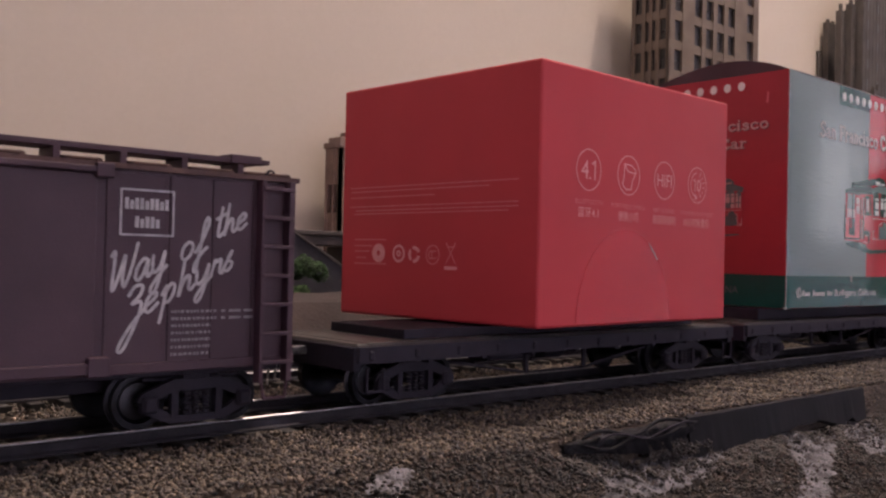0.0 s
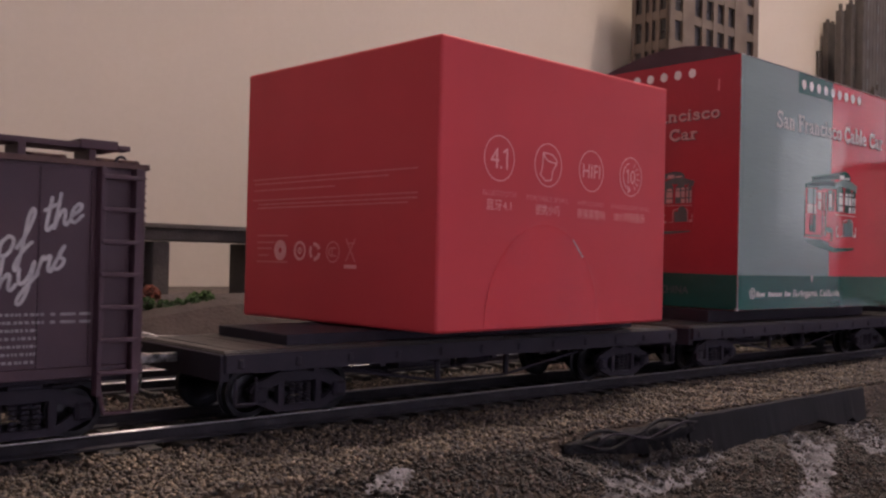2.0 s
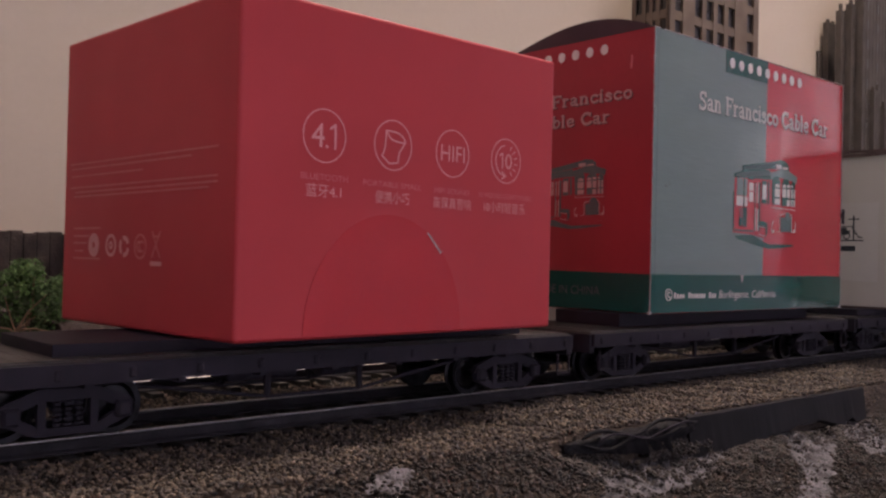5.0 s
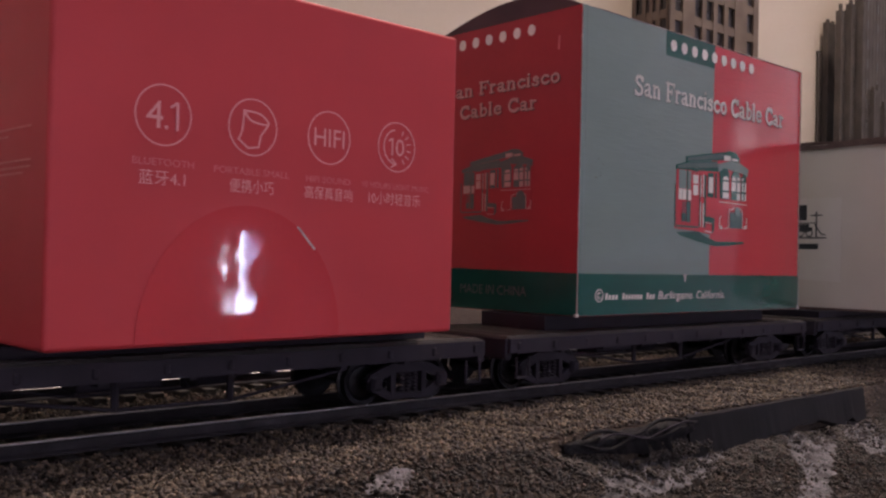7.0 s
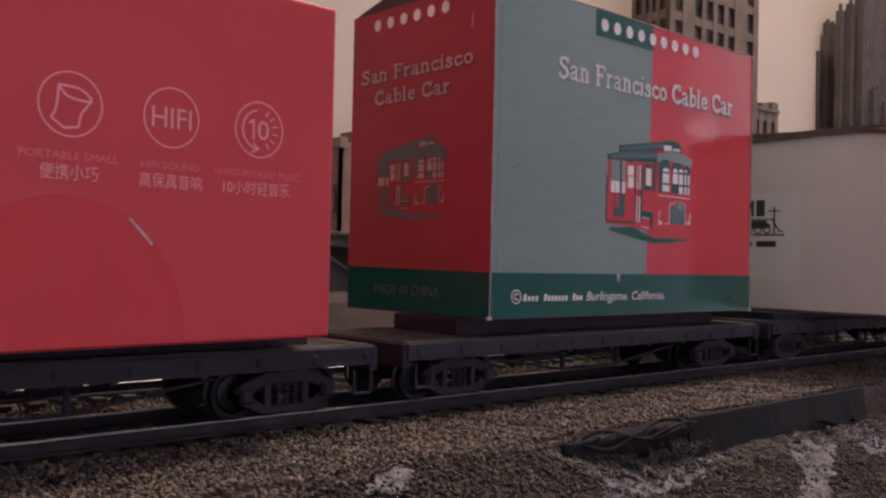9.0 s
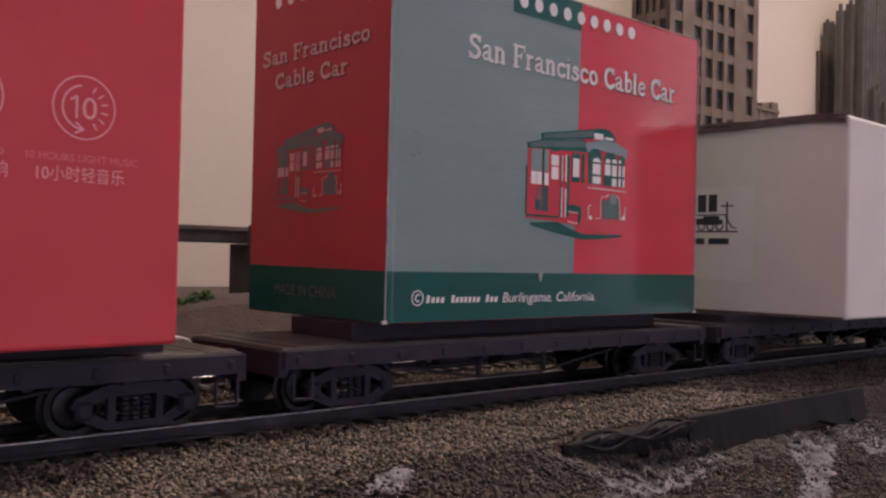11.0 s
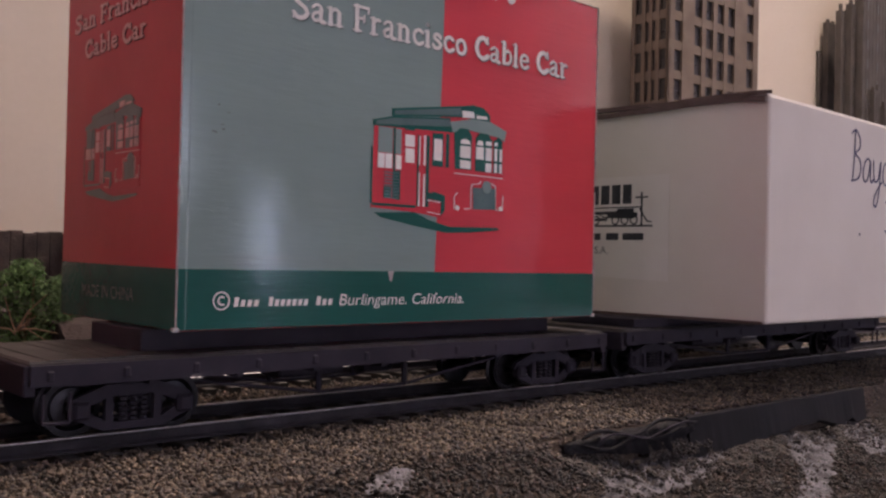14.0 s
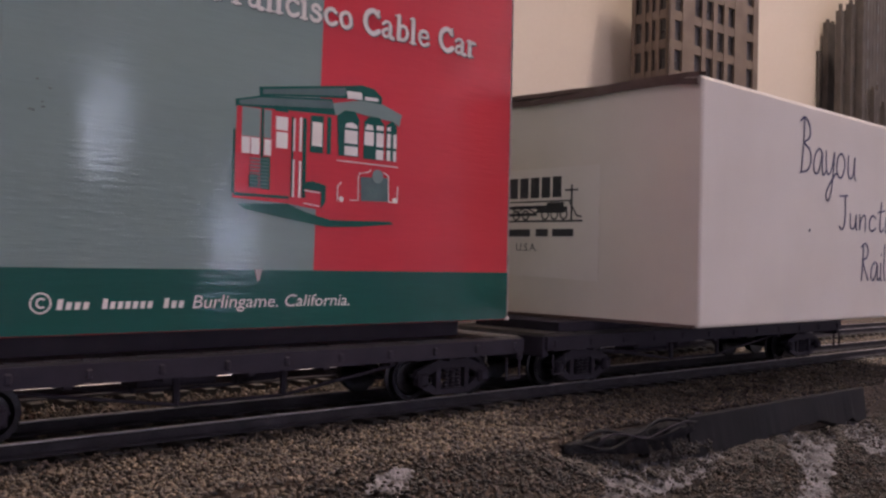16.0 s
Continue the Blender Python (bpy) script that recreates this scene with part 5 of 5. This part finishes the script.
def water_tank():
    t = thing("water_tank", (6.74, 9.08, 1.36), "small dark roof tank on the brick block", "water tank")
    bm = bmesh.new()
    lathe(bm, ((0, 0.16), (0.10, 0.16), (0.11, 0.30), (0.11, 0.36), (0, 0.44)), 14)
    part("tank", bm, M_BRICKW, t)
    for a in range(4):
        bm = bmesh.new()
        x, y = 0.07 * math.cos(a * math.pi / 2 + 0.7), 0.07 * math.sin(a * math.pi / 2 + 0.7)
        rod(bm, (x, y, 0.0), (x, y, 0.17), 0.012, seg=6)
        part("leg", bm, M_BRICKW, t)


water_tank()


def bridge():
    """A grey stone road bridge on piers in front of the wall."""
    b = thing("road_bridge", (2.84, 7.0, -0.36), "grey stone model road bridge on square piers", "bridge")
    part("deck", boxes((0.02, 4.2, -0.10, 0.35, 0.468, 0.575), bevel=0.01), M_STONE, b)
    part("parapet", boxes((0.02, 4.2, -0.13, -0.09, 0.560, 0.602), bevel=0.008), M_STONE, b)
    for x0, x1 in ((0.0, 0.09), (0.30, 0.44), (1.17, 1.28), (2.2, 2.4)):
        part("pier", boxes((x0, x1, -0.07, 0.3, -0.02, 0.46), bevel=0.01), M_STONE, b)
    # dark solid boxes take the place of the shade in the recess
    part("recess_infill", boxes((0.09, 0.205, 0.1, 0.3, -0.02, 0.468), (0.235, 0.30, 0.1, 0.3, -0.02, 0.468), (0.205, 0.235, 0.1, 0.3, 0.28, 0.468)), M_WOOD, b, "dark boxes standing for the shaded recess under the bridge")


bridge()


def plank_wall(x0, x1, y, z0, tops, label):
    w = thing("plank_wall", (x0, y, z0), label, "retaining wall")
    n = len(tops)
    rng = random.Random(int(x0 * 100))
    for i, h in enumerate(tops):
        a = (x1 - x0) * i / n
        bm = boxes((a + 0.0005, a + (x1 - x0) / n - 0.0005, -0.03 - rng.random() * 0.010, 0.05, -0.02, h - z0), bevel=0.008)
        part("plank", bm, M_WOOD, w)
    return w


plank_wall(0.9, 2.56, 7.05, -0.36, [0.14 + 0.01 * math.sin(i * 2.1) for i in range(18)], "dark weathered plank retaining wall behind the trees")
plank_wall(2.48, 2.83, 6.95, -0.36, [0.165, 0.190, 0.196, 0.180, 0.172, 0.178, 0.195, 0.215], "rounded dark timber posts beside the bridge")
plank_wall(3.93, 4.22, 6.80, -0.36, [0.26 + 0.015 * math.sin(i * 1.7) for i in range(3)], "dark planks beyond the bridge pier")


def wing_wall():
    """A dark slate wing wall whose sloping top falls away from the bridge pier, with a pale coping."""
    w = thing("wing_wall", (4.22, 6.70, -0.36), "dark slate wing wall with a sloping pale coping", "retaining wall")
    m = front(0, 0.06, 0)
    bm = bmesh.new()
    slab(bm, ((0, -0.02), (1.05, -0.02), (1.05, 0.10), (0.60, 0.27), (0.0, 0.61)), m, 0.06)
    bmesh.ops.recalc_face_normals(bm, faces=bm.faces)
    part("wall", bm, M_SLATE, w)
    bm = bmesh.new()
    slab(bm, ((0.0, 0.605), (0.60, 0.265), (1.05, 0.095), (1.05, 0.115), (0.60, 0.287), (0.0, 0.628)), front(0, 0.07, 0), 0.085)
    bmesh.ops.recalc_face_normals(bm, faces=bm.faces)
    part("coping", bm, M_STONE, w)


wing_wall()


def leaves(rng, centres, n, size):
    """Small leaf blades round lobes (x, y, z, radius), with an uneven outline."""
    bm = bmesh.new()
    for _ in range(n):
        x, y, z, r = rng.choice(centres)
        d = Vector((rng.gauss(0, 1), rng.gauss(0, 1), rng.gauss(0, 1))).normalized() * r * rng.uniform(0.45, 1.0) ** 0.6
        c = Vector((x, y, z)) + d * (0.85 + 0.4 * noise.noise(d * 9 + Vector((x * 5, y, z))))
        a = Vector((rng.gauss(0, 1), rng.gauss(0, 1), rng.gauss(0, 1))).normalized()
        b = a.orthogonal().normalized()
        s = size * rng.uniform(0.6, 1.5)
        vs = [bm.verts.new(c + a * s), bm.verts.new(c + b * s * 0.6), bm.verts.new(c - a * s * 0.8), bm.verts.new(c - b * s * 0.55 + a.cross(b) * s * 0.3)]
        bm.faces.new(vs)
    return bm


def tree(place, lobes, n, size, leaf, label, limbs, seed):
    t = thing("tree", place, label, "tree", "foam trees by the tracks")
    rng = random.Random(seed)
    bm = bmesh.new()
    rod(bm, (0, 0, -0.02), (0.02, 0, 0.16), 0.030, 0.018, seg=7)
    for a, b, r in limbs:
        mid = (Vector(a) + Vector(b)) / 2 + Vector((rng.uniform(-0.02, 0.02), 0, rng.uniform(0, 0.02)))
        rod(bm, a, mid, r, r * 0.75, seg=6)
        rod(bm, mid, b, r * 0.75, r * 0.35, seg=6)
    part("trunk", bm, M_TWIG, t, "pale forked trunk and limbs")
    part("crown", leaves(rng, lobes, n, size), leaf, t)
    return t


GZ = -0.55
tree((1.48, 4.75, GZ), [(0, 0, 0.36, 0.16), (0.14, 0, 0.27, 0.15), (-0.12, 0, 0.28, 0.16), (0.05, 0.08, 0.42, 0.11), (0.20, 0.05, 0.12, 0.14), (-0.1, -0.02, 0.08, 0.15), (0.05, -0.05, 0.06, 0.14)], 8500, 0.0105, M_LEAF,
     "bright green foam tree with pale limbs beside the track",
     [((-0.06, -0.12, 0.16), (0.07, -0.15, 0.34), 0.006), ((-0.06, -0.12, 0.16), (-0.12, -0.15, 0.33), 0.005), ((-0.06, -0.12, 0.17), (0.02, -0.16, 0.24), 0.005), ((-0.05, -0.12, 0.17), (0.13, -0.15, 0.15), 0.006), ((0.0, -0.13, 0.17), (0.10, -0.16, 0.10), 0.004), ((-0.06, -0.12, 0.15), (-0.16, -0.15, 0.19), 0.005), ((0.02, 0, 0.14), (0.06, 0, 0.42), 0.012)], 3)
tree((1.84, 4.95, GZ), [(0, 0, 0.33, 0.14), (0.10, 0, 0.29, 0.12), (-0.10, 0, 0.33, 0.12), (0.08, 0, 0.18, 0.14), (-0.06, 0, 0.17, 0.15)], 7000, 0.0105, M_LEAF,
     "rounded green foam bush beside the track", [((0.02, 0, 0.14), (0.06, 0, 0.3), 0.012), ((0.02, 0, 0.14), (-0.06, -0.05, 0.28), 0.01)], 5)
tree((1.00, 4.9, GZ), [(0, 0, 0.36, 0.16), (0.1, 0, 0.2, 0.16), (-0.14, 0, 0.25, 0.16)], 4500, 0.0115, M_LEAF2,
     "dark green foam tree beside the track", [((0.02, 0, 0.14), (0.06, 0, 0.4), 0.012)], 6)


def shrub(place, lobes, n, size, leaf, label, seed):
    s = thing("shrub", place, label, "shrub", "low foam shrubs")
    part("foliage", leaves(random.Random(seed), lobes, n, size), leaf, s)


shrub((2.16, 5.0, -0.235), [(0, 0, 0.0, 0.08), (0.10, 0, 0.01, 0.06), (-0.07, 0, 0.0, 0.05)], 1100, 0.012, M_BLOOM, "rust-red flowering foam shrub on the bank", 7)
shrub((2.28, 4.85, -0.290), [(k * 0.09 - 0.2, 0, 0.012 * math.sin(k * 2), 0.055) for k in range(7)], 1500, 0.012, M_LEAF2, "low dark green foam hedge on the bank", 8)
shrub((2.50, 4.95, -0.27), [(0, 0, 0.01, 0.05), (0.08, 0, 0.02, 0.05)], 600, 0.012, M_LEAF, "small green foam shrub on the bank", 9)
shrub((3.45, 5.6, -0.26), [(0, 0, 0.02, 0.10), (0.12, 0, 0.0, 0.09), (0.22, 0, 0.01, 0.08)], 1400, 0.014, M_LEAF, "green foam shrub below the plank wall", 10)


shrub((3.96, 6.0, -0.13), [(0, 0, 0.06, 0.11), (0.12, 0, 0.03, 0.10), (-0.1, 0, 0.03, 0.09)], 1800, 0.013, M_LEAF2, "dark green foam shrub by the planks", 11)


def barrel():
    t = thing("barrel", (3.86, 6.45, -0.27), "dark wooden barrel before the plank wall", "barrel")
    bm = bmesh.new()
    lathe(bm, ((0, 0), (0.062, 0), (0.075, 0.06), (0.078, 0.11), (0.074, 0.17), (0.064, 0.22), (0.056, 0.22), (0.054, 0.205), (0, 0.205)), 16)
    part("cask", bm, M_WOOD, t)
    for z in (0.045, 0.165):
        bm = bmesh.new()
        lathe(bm, ((0.070, z), (0.079, z), (0.079, z + 0.016), (0.070, z + 0.016)), 16)
        part("hoop", bm, M_BLACK, t)


barrel()


def earth_bank():
    """A red-brown earth bank behind the second track, falling towards it."""
    bm = bmesh.new()
    n = 40
    rows = []
    for j, (y, dz) in enumerate(((4.35, -0.22), (4.5, -0.10), (4.62, -0.015), (4.8, 0.0), (5.6, 0.0), (6.4, -0.05))):
        r = []
        for i in range(n + 1):
            x = 1.62 + 6.0 * i / n
            top = -0.345 + min(0.09, max(0, (x - 1.9) * 0.13)) + 0.012 * noise.noise(Vector((x * 6, y * 4, 0)))
            r.append(bm.verts.new((x, y, top + dz)))
        rows.append(r)
    for r, q in zip(rows, rows[1:]):
        for i in range(n):
            bm.faces.new((r[i], r[i + 1], q[i + 1], q[i]))
    end = [bm.verts.new((1.62, v.co.y, -0.65)) for v in (r[0] for r in rows)]
    for i in range(len(rows) - 1):
        bm.faces.new((rows[i][0], rows[i + 1][0], end[i + 1], end[i]))
    bmesh.ops.recalc_face_normals(bm, faces=bm.faces)
    tagged(part("earth_bank", bm, M_BEDW), "red-brown earth bank behind the second track", "bank", kind="structure")


earth_bank()


def plaster_lump():
    bm = bmesh.new()
    n = 14
    for i in range(n):
        a, b = i / n, (i + 1) / n
        h0, h1 = 0.035 * math.sin(math.pi * a) ** 0.6 * (0.7 + 0.3 * math.sin(9 * a)), 0.035 * math.sin(math.pi * b) ** 0.6 * (0.7 + 0.3 * math.sin(9 * b))
        box(bm, 1.76 + 0.36 * a, 1.76 + 0.36 * b + 0.001, 4.18, 4.26, -0.62, -0.385 + (h0 + h1) / 2 - 0.05 * a, bevel=0.004, seg=1)
    tagged(part("plaster_lump", bm, M_LUMP), "rough white plaster lump beside the second track", "plaster lump")


plaster_lump()


# ---- the near bank: bare plaster and the black edging ----
def plaster_patches():
    bm = bmesh.new()
    xs, ys = np.arange(1.2, 4.95, 0.018), np.concatenate([np.arange(1.3, 2.04, 0.018), np.linspace(2.045, 2.079, 7)])
    seen_v = {}

    def vert(i, j):
        if (i, j) not in seen_v:
            x, y = xs[i], ys[j]
            seen_v[(i, j)] = bm.verts.new((x, y, bank(x, y) + 0.010 + 0.012 * noise.noise(Vector((x * 14, y * 14, 2.0))) + 0.006 * noise.noise(Vector((x * 45, y * 45, 5.0)))))
        return seen_v[(i, j)]
    for i in range(len(xs) - 1):
        for j in range(len(ys) - 1):
            if bare(xs[i] + 0.009, ys[j] + 0.009):
                bm.faces.new((vert(i, j), vert(i + 1, j), vert(i + 1, j + 1), vert(i, j + 1)))
    for f in bm.faces:
        f.smooth = True
    tagged(part("bare_plaster", bm, M_PLASTER), "bare cracked white plaster showing between the stones", "plaster", kind="stuff")


plaster_patches()


def torn_flakes():
    """Shreds of plaster skin standing along the broken upper rims of the bare patches."""
    rng = random.Random(12)
    bm = bmesh.new()
    made = 0
    while made < 620:
        x, y = rng.uniform(2.55, 4.8), rng.uniform(1.80, 2.07)
        rim = 2.0 - 0.12 * max(0, x - 3.4)
        if not bare(x, y) or (y < rim and rng.random() < 0.93):
            continue
        z = bank(x, y)
        h, w, a = rng.uniform(0.010, 0.034), rng.uniform(0.003, 0.0075), rng.uniform(-0.6, 0.6)
        lean = Vector((rng.uniform(-0.25, 0.25), rng.uniform(-0.35, 0.0), 1)) * h
        c = Vector((x, y - 0.012, z))
        d = Vector((math.cos(a), math.sin(a), 0)) * w
        foot = [bm.verts.new(c + d), bm.verts.new(c - d), bm.verts.new(c + Vector((-d.y, d.x, 0)) * 0.5)]
        tip = bm.verts.new(c + lean)
        for i in range(3):
            bm.faces.new((foot[i], foot[(i + 1) % 3], tip))
        made += 1
    bmesh.ops.recalc_face_normals(bm, faces=bm.faces)
    tagged(part("plaster_flakes", bm, M_PLASTER), "torn white plaster flakes along the broken bank", "plaster", kind="stuff")


torn_flakes()


def tube(bm, pts, r, seg=8):
    """One bent round strand through the points."""
    rings = []
    for i, p in enumerate(pts):
        d = (Vector(pts[min(i + 1, len(pts) - 1)]) - Vector(pts[max(i - 1, 0)])).normalized()
        a = d.cross(Vector((0, 1, 0.3))).normalized()
        b = d.cross(a)
        k = r * (0.35 if i in (0, len(pts) - 1) else 1)
        rings.append([bm.verts.new(Vector(p) + (a * math.cos(2 * math.pi * j / seg) + b * math.sin(2 * math.pi * j / seg)) * k) for j in range(seg)])
    for q, s in zip(rings, rings[1:]):
        for j in range(seg):
            bm.faces.new((q[j], q[(j + 1) % seg], s[(j + 1) % seg], s[j]))
    bm.faces.new(rings[0]), bm.faces.new(rings[-1][::-1])
    bmesh.ops.recalc_face_normals(bm, faces=bm.faces)
    return bm


def edging():
    e = thing("edging_strip", (3.12, 2.045, -0.60), "black plastic edging strip with a torn curled end", "edging strip")
    bm = bmesh.new()
    n = 40
    rows = []
    for i in range(n + 1):
        x = 1.55 * i / n
        low = -0.130 - 0.02 * math.sin(x * 5) + 0.035 * noise.noise(Vector((x * 6, 2, 4))) + 0.02 * noise.noise(Vector((x * 17, 6, 4)))
        w = 0.010 * noise.noise(Vector((x * 3, 0, 7)))
        rows.append([bm.verts.new(v) for v in ((x, 0.03 + w, 0.004), (x, w, 0.014), (x, -0.012 + w, 0.008), (x, -0.03 + w, low), (x, 0.0, low - 0.01), (x, 0.03, -0.02))])
    for r, q in zip(rows, rows[1:]):
        for k in range(6):
            bm.faces.new((r[k], q[k], q[(k + 1) % 6], r[(k + 1) % 6]))
    bm.faces.new(rows[0]), bm.faces.new(rows[-1][::-1])
    bmesh.ops.recalc_face_normals(bm, faces=bm.faces)
    part("strip", bm, M_TAPE, e)
    # its torn end: crumpled tape running on along the edge
    bm = bmesh.new()
    rows = []
    for i in range(41):
        x = -0.72 + 0.76 * i / 40
        k = i / 40
        w = 0.02 * noise.noise(Vector((x * 9, 0, 3))) * (1 - 0.6 * k)
        top = -0.010 + 0.02 * k + 0.022 * noise.noise(Vector((x * 7, 1, 0))) + 0.016 * noise.noise(Vector((x * 23, 4, 0)))
        low = -0.045 - 0.075 * k + 0.022 * noise.noise(Vector((x * 8, 5, 0)))
        mid = (top + low) / 2 + 0.02 * noise.noise(Vector((x * 15, 9, 0)))
        w += 0.018 * noise.noise(Vector((x * 26, 3, 3)))
        rows.append([bm.verts.new(v) for v in ((x, 0.02 + w, top - 0.006), (x, w, top), (x, -0.022 + w, mid + 0.012), (x, -0.008 + w, mid - 0.006), (x, -0.028 + w, low), (x, 0.01 + w, low - 0.004))])
    for r, q in zip(rows, rows[1:]):
        for k in range(6):
            bm.faces.new((r[k], q[k], q[(k + 1) % 6], r[(k + 1) % 6]))
    bm.faces.new(rows[0]), bm.faces.new(rows[-1][::-1])
    bmesh.ops.recalc_face_normals(bm, faces=bm.faces)
    for f in bm.faces:
        f.smooth = True
    part("torn_end", bm, M_TAPE, e, "crumpled black tape end")
    bm = bmesh.new()
    tube(bm, [(-0.60 + 0.05 * i, -0.045 + 0.012 * math.sin(i * 1.1), -0.02 + 0.020 * math.sin(i * 0.75) + 0.001 * i) for i in range(12)], 0.0042)
    for f in bm.faces:
        f.smooth = True
    for k, (r, y, z) in enumerate(((0.0075, -0.028, 0.0), (0.0065, -0.036, -0.035))):
        strand = tube(bmesh.new(), [(-0.66 + 0.05 * i, y + 0.012 * math.sin(i * 0.9 + k), z + 0.016 * math.sin(i * (0.8 + 0.25 * k) + 2 * k) + 0.0006 * i) for i in range(15 - 2 * k)], r)
        for f in strand.faces:
            f.smooth = True
        part("curled_strand", strand, M_TAPE, e, "curled strand of the torn edging")
    part("loose_wire", bm, M_BLACK, e, "thin loose black wire")


edging()


def ceiling_lamp(bulb_at):
    """A bare bulb on a short cord from the ceiling; its light is the lamp at its foot."""
    b = new("ceiling_lamp")
    b.location = (bulb_at.x, bulb_at.y, 2.9)
    tagged(b, "bare warm bulb hanging from the ceiling on a cord", "ceiling lamp")
    d = (bulb_at.z - 2.9) / U
    bm = bmesh.new()
    rod(bm, (0, 0, 0), (0, 0, d + 1.4), 0.08, seg=8)
    part("cord", bm, M_BLACK, b)
    bm = bmesh.new()
    lathe(bm, ((0, -0.6), (1.0, -0.5), (1.1, 0)), 20)
    part("ceiling_rose", bm, M_BLACK, b)


ceiling_lamp(BULB)


# ---- what moves ----
def motions():
    for ob, x, y, z, rz in MOVERS:
        rows = []
        for t, s in RUN:
            p = P(x - s, y, z)
            rows.append((t, pose(p.x, p.y, p.z, 0, 0, rz)))
        walk(ob, rows)
    for ob, x, z in WHEELS:
        rows = []
        for k in range(41):
            t = 0.4 * k
            rows.append((t, pose(x * U, 0, z * U, 0, -math.degrees(run_at(t) / WHEEL_R), 0)))
        walk(ob, rows)


motions()
